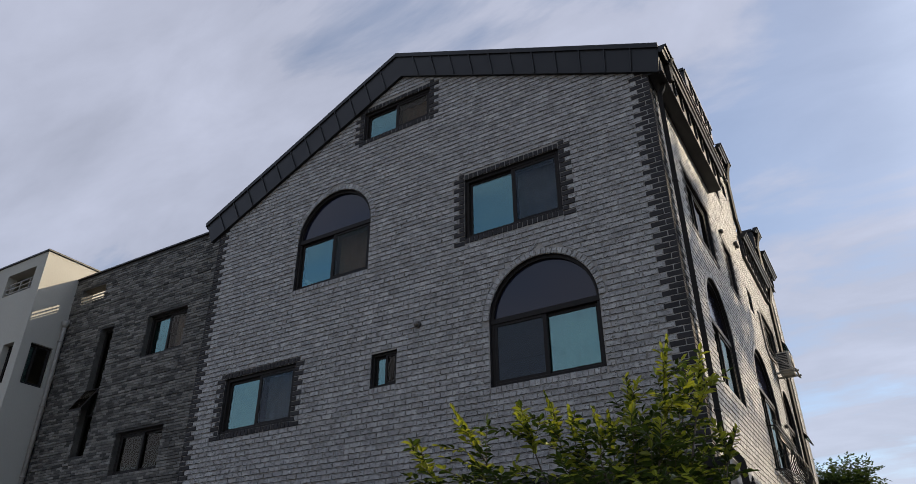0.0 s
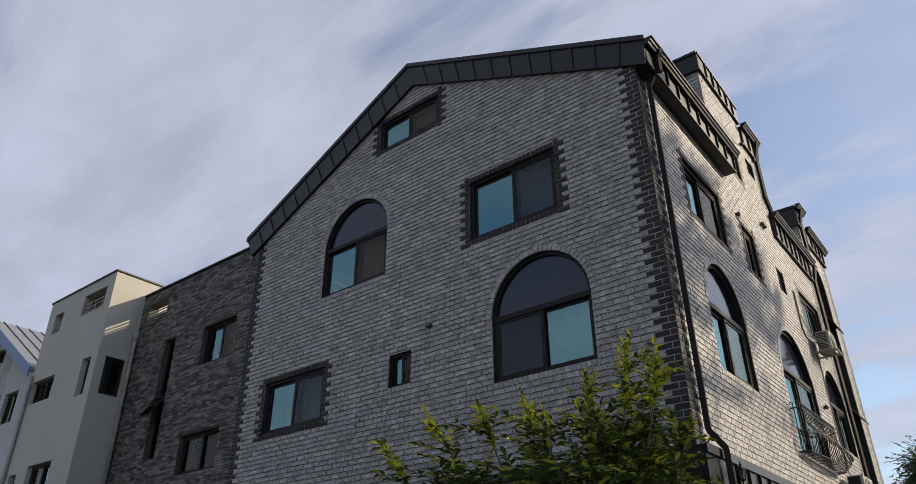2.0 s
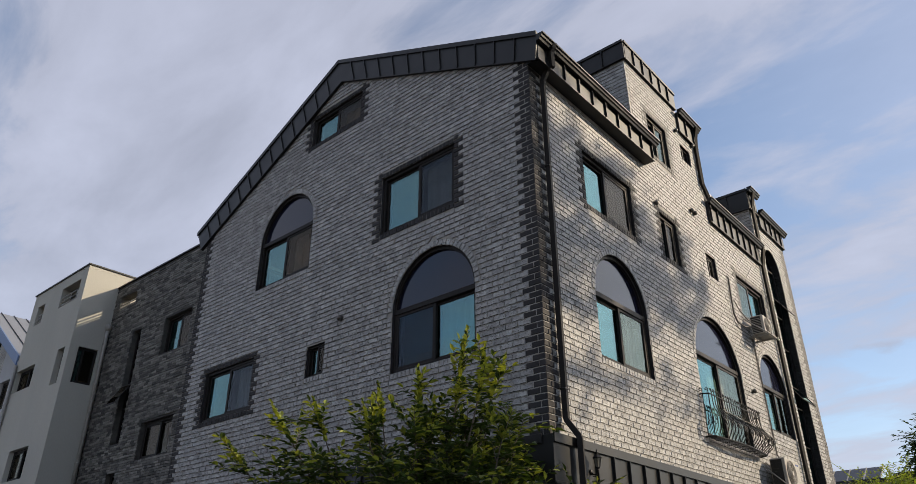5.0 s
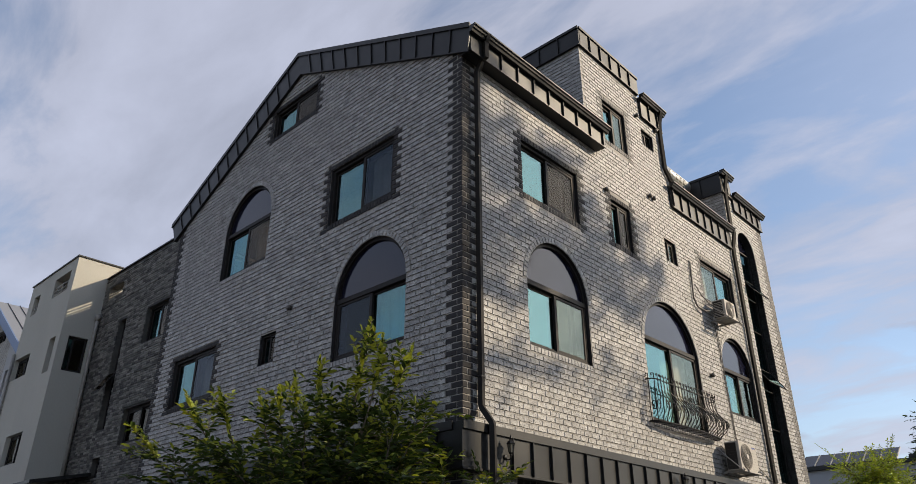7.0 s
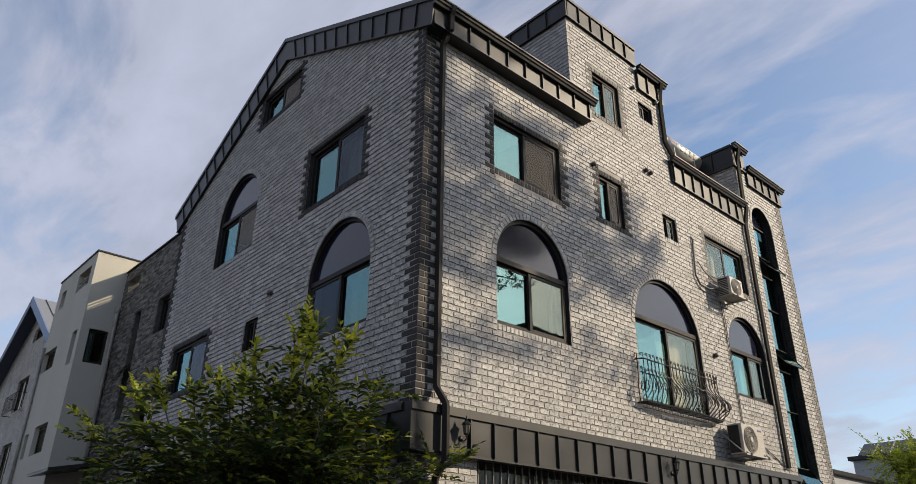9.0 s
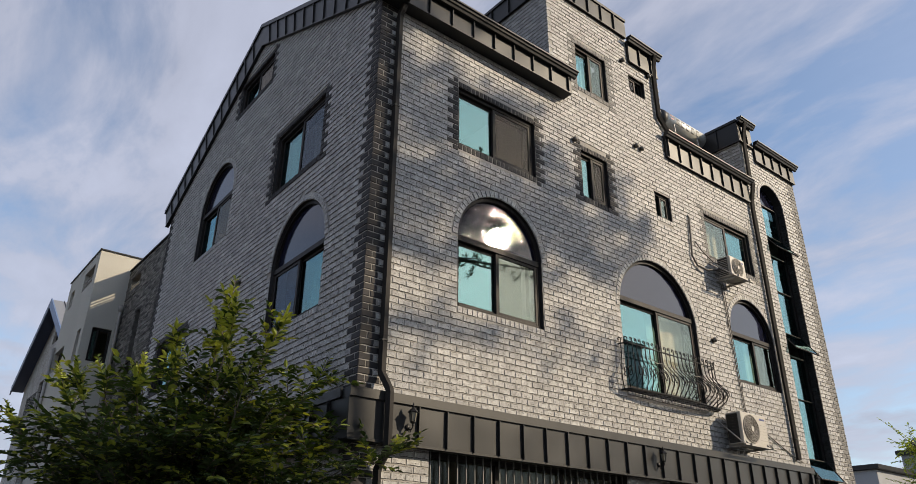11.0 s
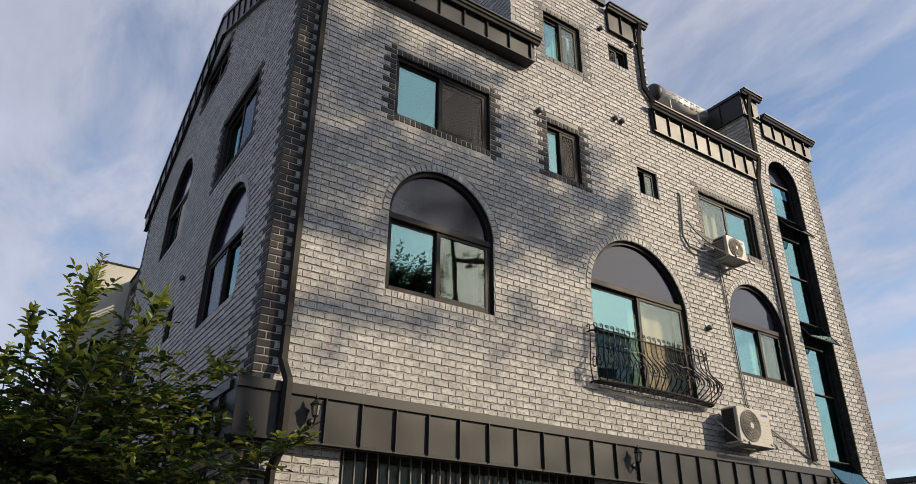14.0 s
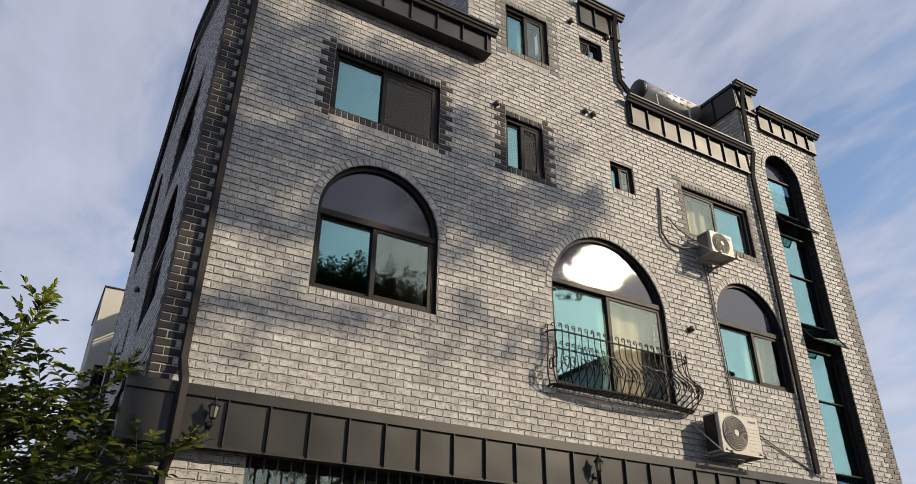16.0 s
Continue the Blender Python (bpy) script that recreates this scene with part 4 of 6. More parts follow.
# dark toothed lining of the stair window's deep jamb
jamb = Bricks()
for k in range(int((o["z1"] - 3.3) / COURSE)):
    z = 3.3 + k * COURSE
    def inner(u, z, d):
        return Vector((-u, st1 - d, z))
    for a in ((0.002, 0.108), (0.121, 0.165)) if k % 2 else ((0.002, 0.05), (0.063, 0.165)):
        jamb.quad(inner, a, a, z + 0.0065, z + COURSE - 0.0065, -0.02, 0.012)
jamb.made("jamb_brickwork", BRICK_DARK, home, "charcoal bricks lining the stair window")

# shop windows behind upright bars
for wall_map, shops in ((face_b, SHOP), (face_a, SHOP_A)):
    for o in shops:
        fr = Shape()
        n = 3
        w = (o["u1"] - o["u0"]) / n
        for i in range(n + 1):
            u = o["u0"] + i * w
            fr.wbox(wall_map, max(o["u0"] + 0.003, u - 0.035), min(o["u1"] - 0.003, u + 0.035), 0.16, o["z1"] - 0.004, -0.26, -0.18, 0.004)
        fr.wbox(wall_map, o["u0"] + 0.04, o["u1"] - 0.04, o["z1"] - 0.07, o["z1"] - 0.004, -0.26, -0.18, 0.004)
        shop = fr.made("shop_window", FRAME, home, "dark framed shop window behind upright bars")
        for i in range(n):
            Shape().wbox(wall_map, o["u0"] + i * w + 0.04, o["u0"] + (i + 1) * w - 0.04, 0.2, o["z1"] - 0.07, -0.225, -0.215).made("pane", PANE_GREY, shop)
            for j in range(9):
                u = o["u0"] + i * w + 0.06 + j * (w - 0.12) / 8
                Shape().wbox(wall_map, u - 0.008, u + 0.008, 0.2, o["z1"] - 0.004, -0.07, -0.05).made("bar", SHOP_BAR, shop)


# downpipes
def downpipe(points, r=0.045, label="dark metal downpipe with clips"):
    """A square-section pipe along a line, with clips and a hopper at the head."""
    s = Shape()
    pts = [Vector(p) for p in points]
    s.tube(pts, r * 1.2, 4)
    pipe = s.made("downpipe", SPOUT, home, label)
    for a, b in zip(pts, pts[1:]):
        if abs(a.z - b.z) > 1.2:
            for t in (0.3, 0.93):
                p = a.lerp(b, t)
                Shape().box(p.x - r * 1.02, p.x + r * 1.02, p.y - r * 1.06, p.y + r * 1.06, p.z - 0.014, p.z + 0.014, 0.004).made("pipe_clip", CLAD_TRIM, pipe)
    return pipe


downpipe([(0.37, 0.30, 10.50), (0.34, 0.30, 10.40), (0.30, 0.30, 10.33), (0.30, 0.30, 10.0)])
downpipe([(0.17, 0.33, 10.02), (0.13, 0.32, 9.92), (0.075, 0.31, 9.82), (0.075, 0.315, 3.98), (0.085, 0.316, 3.945), (0.245, 0.335, 3.72), (0.255, 0.335, 3.68), (0.255, 0.335, 3.0), (0.245, 0.335, 2.96), (0.09, 0.32, 2.78), (0.08, 0.32, 2.74), (0.08, 0.32, 0.1)])
downpipe([(0.17, 7.28, 12.6), (0.1, 7.28, 12.3), (0.06, 7.3, 12.0), (0.06, 7.3, 10.95), (0.06, 7.62, 10.62)])
downpipe([(0.17, 11.0, 12.35), (0.07, 10.98, 11.9), (0.07, 10.93, 10.75), (0.15, 10.86, 10.45), (0.07, 10.82, 10.0), (0.07, 10.8, 9.8), (0.07, 10.8, 3.86)])


# ---- things on the walls ----
def wall_vent_cap(M, u, z, r=0.045, kind_label="small round steel wall vent"):
    base = M(u, z, 0.0)
    out = (M(u, z, 1.0) - base)
    turn = out.to_track_quat("Z", "Y").to_matrix().to_4x4()
    turn.translation = base
    t = thing("wall_vent", kind_label, "vent", "round wall vents", at=(0, 0, 0))
    Shape().lathe([(r * 0.9, -0.02), (r * 0.9, 0.03), (r * 1.25, 0.032), (r * 1.3, 0.055), (r * 0.95, 0.082), (r * 0.5, 0.092), (0.004, 0.095)], 18, turn).made("cap", VENT_STEEL, t, "", True)
    Shape().lathe([(r * 1.5, 0.0), (r * 1.5, 0.008), (r * 0.95, 0.012)], 18, turn).made("collar", VENT_STEEL, t)
    return t


for u, z in ((4.42, 9.19), (6.36, 9.83), (6.54, 9.83), (6.2, 11.99), (7.12, 12.0), (8.28, 5.98)):
    wall_vent_cap(face_b, u, z, 0.042)
wall_vent_cap(face_a, 4.575, 6.53, 0.045)


def lantern(u):
    """Coach lantern on a scrolled bracket, on the metal band."""
    x0 = 0.172
    t = thing("wall_lantern", "black coach lantern with glass panes on a scrolled bracket", "lamp", "lanterns on the metal band", at=(x0, u, 3.30))
    t.scale = (0.72, 0.72, 0.72)

    def m(px, py, pz):
        return Matrix.Translation((px, py, pz))
    c = 0.16
    Shape().lathe([(0.055, 0), (0.055, 0.012), (0.03, 0.03)], 14, Matrix.Translation((0.0, 0, 0.0)) @ Matrix.Rotation(radians(90), 4, "Y")).made("wall_plate", BLACK_IRON, t, "", True)
    arm = [(0.01, 0, 0.0), (0.06, 0, -0.05), (0.12, 0, -0.05), (c, 0, -0.01), (c, 0, 0.04)]
    Shape().tube(arm, 0.012, 8).tube([(0.02, 0, -0.03), (0.05, 0, -0.085), (0.09, 0, -0.09), (0.1, 0, -0.06), (0.08, 0, -0.05)], 0.008, 6).made("bracket", BLACK_IRON, t, "", True)
    Shape().lathe([(0.006, 0.0), (0.022, 0.02), (0.018, 0.04), (0.045, 0.06), (0.05, 0.075)], 8, m(c, 0, 0.0)).made("base", BLACK_IRON, t)
    glass = Shape().lathe([(0.046, 0.075), (0.072, 0.235)], 6, m(c, 0, 0.0)).made("glass_body", LAMP_GLASS, t, "milky glass panes")
    bars = Shape()
    for k in range(6):
        a = math.pi * k / 3
        bars.tube([(c + 0.048 * math.cos(a), 0.048 * math.sin(a), 0.073), (c + 0.075 * math.cos(a), 0.075 * math.sin(a), 0.238)], 0.006, 5)
    bars.made("glazing_bar", BLACK_IRON, glass)
    Shape().lathe([(0.092, 0.232), (0.096, 0.242), (0.06, 0.285), (0.035, 0.30), (0.03, 0.32)], 6, m(c, 0, 0.0)).made("roof", BLACK_IRON, t)
    Shape().lathe([(0.012, 0.32), (0.026, 0.335), (0.028, 0.35), (0.012, 0.365), (0.016, 0.375), (0.004, 0.405)], 10, m(c, 0, 0.0)).made("finial", BLACK_IRON, t, "", True)
    return t


for u in (0.68, 5.79, 11.0):
    lantern(u)


def outdoor_unit(u0, u1, z0, z1, d0, d1, fan_at, fin_paint, label):
    """Air conditioner's outdoor unit on a steel bracket."""
    t = thing("air_conditioner_unit", label, "air conditioner", "outdoor units on the long wall", at=(0, 0, 0))
    Shape().wbox(face_b, u0, u1, z0, z1, d0, d1, 0.012).made("casing", WHITE, t)
    cu, cz, R = u0 + (u1 - u0) * fan_at, (z0 + z1) / 2, (z1 - z0) * 0.43
    g = Shape()
    for k in range(9):
        r = R * (1 - k * 0.098)
        ring = [face_b(cu + r * math.cos(a), cz + r * math.sin(a), d1 + 0.022 - 0.012 * (k == 0)) for a in np.linspace(0, 2 * math.pi, 36, endpoint=False)]
        g.tube(ring, 0.0055 if k else 0.012, 5, True)
    for k in range(28):
        a0 = 2 * math.pi * k / 28
        g.tube([face_b(cu + r * math.cos(a0 + sw), cz + r * math.sin(a0 + sw), d1 + 0.02) for r, sw in ((R * 0.16, 0), (R * 0.55, 0.14), (R * 0.98, 0.34))], 0.0035, 4)
    fan = g.made("fan_guard", GRILLE, t, "round wire fan guard", True)
    # disc laid on the closed casing, its grey painted as shade behind the guard
    disc = [(cu + R * 0.95 * math.cos(a), cz + R * 0.95 * math.sin(a)) for a in np.linspace(0, 2 * math.pi, 36, endpoint=False)]
    Shape().prism(face_b, disc, d1 + 0.002, d1 + 0.006).made("fan_shade", FAN_SHADE, fan, "grey disc standing for the shade behind the guard")
    hub = [(cu + R * 0.19 * math.cos(a), cz + R * 0.19 * math.sin(a)) for a in np.linspace(0, 2 * math.pi, 20, endpoint=False)]
    Shape().prism(face_b, hub, d1 + 0.02, d1 + 0.034).made("hub", WHITE, fan)
    # black panel carries both the dark inlet grille and the side's shade
    slats = Shape().box(d0 + 0.015, d1 - 0.06, u0 - 0.004, u0 + 0.002, z0 + 0.03, z1 - 0.03)
    fins = Shape()
    for k in range(9):
        z = z0 + 0.05 + k * (z1 - z0 - 0.1) / 9
        fins.box(d0 + 0.02, d1 - 0.065, u0 - 0.014, u0 - 0.0045, z, z + 0.011)
    louvre = slats.made("side_louvre", BLACK, t, "black side panel, air inlet and painted shade in one")
    fins.made("louvre_fin", fin_paint, louvre)
    ribs = Shape()
    for k in range(7):
        z = z0 + 0.06 + k * (z1 - z0 - 0.2) / 7
        ribs.wbox(face_b, cu + R + 0.03, u1 - 0.03, z, z + 0.008, d1, d1 + 0.004)
    ribs.made("panel_rib", WHITE, t)
    w = (u1 - u0) * 0.2
    letters = Shape()
    for k in range(7):
        letters.wbox(face_b, u1 - 0.06 - w + k * w / 7, u1 - 0.06 - w + (k + 0.7) * w / 7, z1 - 0.1, z1 - 0.065, d1 + 0.001, d1 + 0.003)
    letters.made("maker_mark", BLUE_MARK, t, "row of small blue bars")
    b = Shape()
    for u in (u0 + 0.08, u1 - 0.08):
        b.wbox(face_b, u - 0.02, u + 0.02, z0 - 0.04, z0 - 0.002, 0.0, d1 + 0.12, 0.003)
        b.tube([face_b(u, z0 - 0.03, d1 + 0.06), face_b(u, z1 - 0.05, 0.01)], 0.014, 6)
    b.wbox(face_b, u0 - 0.1, u1 + 0.1, z0 - 0.045, z0 - 0.015, d1 + 0.05, d1 + 0.09, 0.003)
    b.wbox(face_b, u0 - 0.1, u1 + 0.1, z0 - 0.045, z0 - 0.015, d0, d0 + 0.04, 0.003)
    for u in (u0 - 0.09, u1 + 0.06):
        b.tube([face_b(u, z0 - 0.03, d1 + 0.07), face_b(u, z0 + 0.35 * (z1 - z0) + 0.25, 0.0)], 0.013, 6)
    b.made("bracket", STEEL, t, "galvanised steel bracket")
    return t


outdoor_unit(8.12, 9.02, 3.87, 4.47, 0.12, 0.43, 0.36, BLACK, "white outdoor air conditioner unit on a galvanised steel bracket")
outdoor_unit(8.68, 9.26, 7.39, 7.85, 0.12, 0.42, 0.45, WHITE, "small white outdoor air conditioner unit under a window")


def cable(points, r, label):
    pts = [Vector(p) for p in points]
    t = tagged(Shape().tube(pts, r, 6).made("cable", RUBBER, None, label, True), label, "cable", "cables on the long wall")
    return t


cable([face_b(u, z, d) for u, z, d in ((7.99, 8.72, 0.0), (7.99, 8.66, 0.03), (7.95, 8.2, 0.03), (7.9, 7.75, 0.035), (8.02, 7.55, 0.05), (8.3, 7.5, 0.1), (8.62, 7.58, 0.15), (8.72, 7.6, 0.18))], 0.022, "grey insulated refrigerant pipe looping to the upper unit")
cable([face_b(u, z, d) for u, z, d in ((8.1, 8.15, 0.02), (8.3, 7.95, 0.04), (8.6, 7.75, 0.1), (8.7, 7.7, 0.2))], 0.012, "thin grey cable to the upper unit")
cable([face_b(u, z, d) for u, z, d in ((8.86, 7.37, 0.03), (8.9, 7.1, 0.02), (8.98, 5.6, 0.02), (9.02, 4.7, 0.02), (9.03, 4.45, 0.1))], 0.011, "grey cable running down the wall between the units")
cable([face_b(u, z, d) for u, z, d in ((8.93, 7.37, 0.03), (8.97, 7.1, 0.02), (9.03, 5.6, 0.02), (9.07, 4.7, 0.02), (9.06, 4.45, 0.1))], 0.009, "thin grey drain hose running down the wall")
cable([face_b(u, z, d) for u, z, d in ((9.05, 4.42, 0.2), (9.6, 4.33, 0.03), (10.2, 4.1, 0.02), (10.7, 3.92, 0.02), (11.06, 3.82, 0.03))], 0.012, "dark drain hose sloping to the downpipe")


def balcony():
    """Wrought-iron railing with bellied bars and scrolls before the arched door-window."""
    t = thing("balcony_railing", "black wrought-iron balcony railing with bellied bars and scrolls", "railing")
    u0, u1, zb, zt = 5.22, 7.97, 4.50, 5.36

    def belly(h):
        """Distance from the wall at height h, 0 to 1."""
        return 0.17 + 0.20 * math.exp(-((h - 0.30) / 0.24) ** 2) - 0.03 * max(0.0, 0.12 - h) / 0.12

    def place(s, h, out=0.0):
        """A point on the cage: s runs from the wall round both corners back to the wall."""
        d = belly(h) + out
        spread = (d - 0.17) * 0.22
        a, b = u0 - spread, u1 + spread
        run = [(a, 0.0), (a, d - 0.08), (a + 0.08, d), (b - 0.08, d), (b, d - 0.08), (b, 0.0)]
        total, lens = 0.0, []
        for p, q in zip(run, run[1:]):
            lens.append(math.dist(p, q))
        s *= sum(lens)
        for p, q, n in zip(run, run[1:], lens):
            if s <= n:
                f = s / n
                if n > 1.0:
                    # the foot bows out in plan
                    return face_b(p[0] + (q[0] - p[0]) * f, zb + (zt - zb) * h, d + 0.09 * math.sin(math.pi * f) * max(0.0, 1 - 1.5 * h))
                return face_b(p[0] + (q[0] - p[0]) * f, zb + (zt - zb) * h, p[1] + (q[1] - p[1]) * f)
            s -= n
        return face_b(b, zb + (zt - zb) * h, 0.0)
    for h, r in ((0.0, 0.016), (0.94, 0.014)):
        Shape().tube([place(k / 60, h) for k in range(61)], r, 6).made("rail", BLACK_IRON, t)
    n = 24
    for k in range(n + 1):
        s = 0.02 + 0.96 * k / n
        pts = [place(s, h) for h in np.linspace(0, 1.0, 15)]
        top = pts[-1]
        out = (place(min(1.0, s + 0.01), 0.9) - place(s - 0.01, 0.9)).normalized() * -1
        curl = [top + Vector((0, 0, 0.035)) + out * 0.03 + (-out * math.cos(a) + Vector((0, 0, 1)) * math.sin(a)) * (0.034 * (1 - a / 9)) for a in np.linspace(0, 5.2, 13)]
        Shape().tube(pts + curl, 0.0092, 5).made("bar", BLACK_IRON, t, "", True)
    for k in range(0, n - 1):
        if k % 2:
            continue
        s = 0.02 + 0.96 * (k + 1) / n
        for side in (-1, 1):
            # a C with curled ends, its back to the bar
            pts = []
            for a in np.linspace(-4.4, 4.4, 30):
                r = 1.0 if abs(a) < 1.9 else 1.0 - (abs(a) - 1.9) * 0.26
                cz = 0.0 if abs(a) < 1.9 else math.copysign(0.035, a) * (abs(a) - 1.9) / 2.5
                pts.append(place(s + side * (0.0150 - 0.0125 * r * math.cos(a)), 0.33 + cz + 0.095 * r * math.sin(a), 0.012))
            Shape().tube(pts, 0.0085, 5).made("scroll", BLACK_IRON, t, "", True)
    wave = [place(0.24 + 0.5 * k / 70, 0.68 - 0.10 * k / 70 + 0.022 * math.sin(k * 0.5) * (1 if k % 25 < 18 else 0.2), 0.012 + 0.006 * math.sin(k * 0.8)) for k in range(71)]
    Shape().tube(wave, 0.0042, 5).made("ornament", STEEL, t, "dull twisted vine ornament", True)
    for f in (0.15, 0.32, 0.49, 0.66, 0.83):
        run = [place(0.06 + 0.88 * k / 40, 0.0) for k in range(41)]
        Shape().tube([Vector((p.x * f, p.y, p.z)) for p in run], 0.009, 5).made("floor_bar", BLACK_IRON, t)
    for k in range(9):
        p = place(0.1 + 0.8 * k / 8, 0.0)
        Shape().tube([(0.0, p.y, zb), (p.x, p.y, zb)], 0.008, 5).made("cross_bar", BLACK_IRON, t)
    return t


balcony()


def solar_tank():
    """Solar water heater tank lying behind the parapet."""
    t = thing("solar_water_tank", "grey cylindrical solar water tank with black end behind the parapet", "water tank")
    y0, y1, x, z, r = 8.85, 10.65, -1.0, 12.2, 0.235
    m = Matrix.Translation((x, y0, z)) @ Matrix.Rotation(radians(-90), 4, "X")
    Shape().lathe([(r, 0.1), (r, y1 - y0)], 32, m).made("tank", TANK, t, "", True)
    Shape().lathe([(0.02, -0.03), (r * 0.7, -0.02), (r * 0.97, 0.02), (r * 1.02, 0.1), (r * 1.02, 0.14)], 32, m).made("end_cap", BLACK, t, "black domed end cap", True)
    for y in (y0 + 0.4, y1 - 0.4):
        for dx in (-0.2, 0.2):
            Shape().tube([(x + dx * 1.6, y, 10.15), (x + dx, y, z - 0.15)], 0.02, 6).made("leg", STEEL, t)
    for k in range(5):
        marks = Shape()
        a0 = radians(-22)
        y = y0 + 0.5 + k * 0.21
        for a, b, c in ((0.0, 0.34, 0.045), (0.42, 0.6, 0.13), (-0.12, -0.02, 0.12)):
            p = [(x + (r + 0.003) * math.cos(a0 + s), y + w, z + (r + 0.003) * math.sin(a0 + s)) for s, w in ((a, 0), (b, 0), (b, c), (a, c))]
            marks.add(p, [[0, 1, 2, 3]])
        marks.made("letter_bar", BLACK, t, "plain dark bars")
    p = [(x + (r + 0.003) * math.cos(s), y0 + 0.26 + w, z + (r + 0.003) * math.sin(s)) for s, w in ((-0.2, 0), (0.25, 0), (0.25, 0.14), (-0.2, 0.14))]
    Shape().add(p, [[0, 1, 2, 3]]).made("emblem", RED_MARK, t)
    return t


solar_tank()


# ---- the slate brick building next door ----
next_door = thing("brick_house", "dark slate brick house with flat roof beside the grey brick building", "building")
YN = 0.95


def face_n(u, z, d):
    return Vector((-u, YN - d, z))


N_OPEN = {"vent": rect(15.58, 16.62, 10.07, 10.5, sill=False), "slit": rect(14.75, 15.3, 5.7, 9.05, sill=False), "high": rect(11.95, 13.4, 7.92, 9.0, sill=False),
          "low": rect(12.0, 13.66, 5.1, 6.08, sill=False), "spy": rect(14.6, 15.1, 4.35, 4.9, sill=False)}
wall_sheet("wall", face_n, [(9.9, 0), (17.0, 0), (17.0, 10.9), (9.9, 10.9)], [outline(o) for o in N_OPEN.values()], -0.3, -0.012, [SLATE_MORTAR, SLATE_BRICK], next_door, "slate brick front wall")
slate = Bricks()
rows = int(10.85 / 0.068)
for k in range(rows):
    zb, zt = k * 0.068 + 0.004, (k + 1) * 0.068 - 0.004
    if zb < 3.2:
        continue
    proud = 0.014 if k % 9 in (0, 5) else random.uniform(-0.002, 0.008)
    u = 9.95 - random.uniform(0, 0.25)
    while u < 17.0:
        ln = random.choice((0.19, 0.22, 0.24))
        a, b = max(u, 9.95), min(u + ln - 0.008, 17.0)
        blocked = False
        for o in N_OPEN.values():
            if zt > o["z0"] and zb < o["z1"] and a < o["u1"] and b > o["u0"]:
                if a < o["u0"] - 0.04:
                    b = min(b, o["u0"])
                elif b > o["u1"] + 0.04:
                    a = max(a, o["u1"])
                else:
                    blocked = True
        if not blocked and b - a > 0.04:
            slate.quad(face_n, (a, b), (a, b), zb, zt, -0.03, proud, 0.004)
        u += ln
slate.made("brickwork", SLATE_BRICK, next_door, "long slate bricks with proud courses")
Shape().box(-17.0, -9.9, YN - 0.04, YN + 0.34, 10.9, 10.95, 0.005).made("coping", CLAD_TRIM, next_door, "thin dark metal coping")
Shape().box(-17.0, -9.9, YN + 0.32, 9.0, 9.8, 9.95).box(-10.25, -9.95, YN + 0.32, 9.0, 3, 9.8).box(-17.0, -10, 8.7, 9, 0, 9.8).box(-16.9, -10, YN + 2.5, YN + 2.6, 0, 9.8).made("body", SLATE_MORTAR, next_door)
window(face_n, N_OPEN["high"], next_door, 0.5, 0, 0.13, (0,))
window(face_n, N_OPEN["low"], next_door, 0.5, 1, 0.13, (), pane_glass=PANE_SCREEN)
window(face_n, N_OPEN["spy"], next_door, 0.5, 1, 0.13, (), small=True)
slit = Shape()
o = N_OPEN["slit"]
for a, b in ((o["u0"] + 0.003, o["u0"] + 0.05), (o["u1"] - 0.05, o["u1"] - 0.003)):
    slit.wbox(face_n, a, b, o["z0"], o["z1"], -0.24, -0.16, 0.004)
for z in (o["z0"] + 0.03, 6.75, 7.35, o["z1"] - 0.03):
    slit.wbox(face_n, o["u0"] + 0.05, o["u1"] - 0.05, z - 0.025, z + 0.025, -0.24, -0.16, 0.004)
slit = slit.made("window", FRAME, next_door, "tall narrow dark window with an open vent")
for a, b in ((5.76, 6.72), (7.38, 8.99)):
    Shape().wbox(face_n, o["u0"] + 0.05, o["u1"] - 0.05, a, b, -0.21, -0.2).made("pane", PANE_SCREEN, slit)
a = [(o["u0"] + 0.01, -0.02, 7.38), (o["u1"] + 0.02, -0.02, 7.38), (o["u1"] + 0.02, 0.36, 6.74), (o["u0"] + 0.01, 0.36, 6.74)]
Shape().add([face_n(u, z, d) for u, d, z in a] + [face_n(u, z - 0.02, d) for u, d, z in a], [[0, 1, 2, 3], [7, 6, 5, 4], [0, 4, 5, 1], [1, 5, 6, 2], [2, 6, 7, 3], [3, 7, 4, 0]]).made("open_vent", FRAME, slit, "dark top-hung vent standing open")
b = [(u + 0.05 * e, d + 0.002, z + 0.004) for (u, d, z), e in zip(a, (1, -1, -1, 1))]
b = [(u, d + (0.03 if k < 2 else -0.03), z - (0.05 if k < 2 else -0.05)) for k, (u, d, z) in enumerate(b)]
Shape().add([face_n(u, z + h, d + h) for h in (0.0, 0.004) for u, d, z in b], [[0, 1, 2, 3], [7, 6, 5, 4], [0, 4, 5, 1], [1, 5, 6, 2], [2, 6, 7, 3], [3, 7, 4, 0]]).made("vent_pane", PANE_SCREEN, slit)
rails = Shape()
for z in (10.16, 10.26):
    rails.tube([face_n(15.58, z, -0.08), face_n(16.62, z, -0.08)], 0.022, 6)
rails.made("roof_rail", STEEL, next_door, "pale steel rail in the parapet opening")
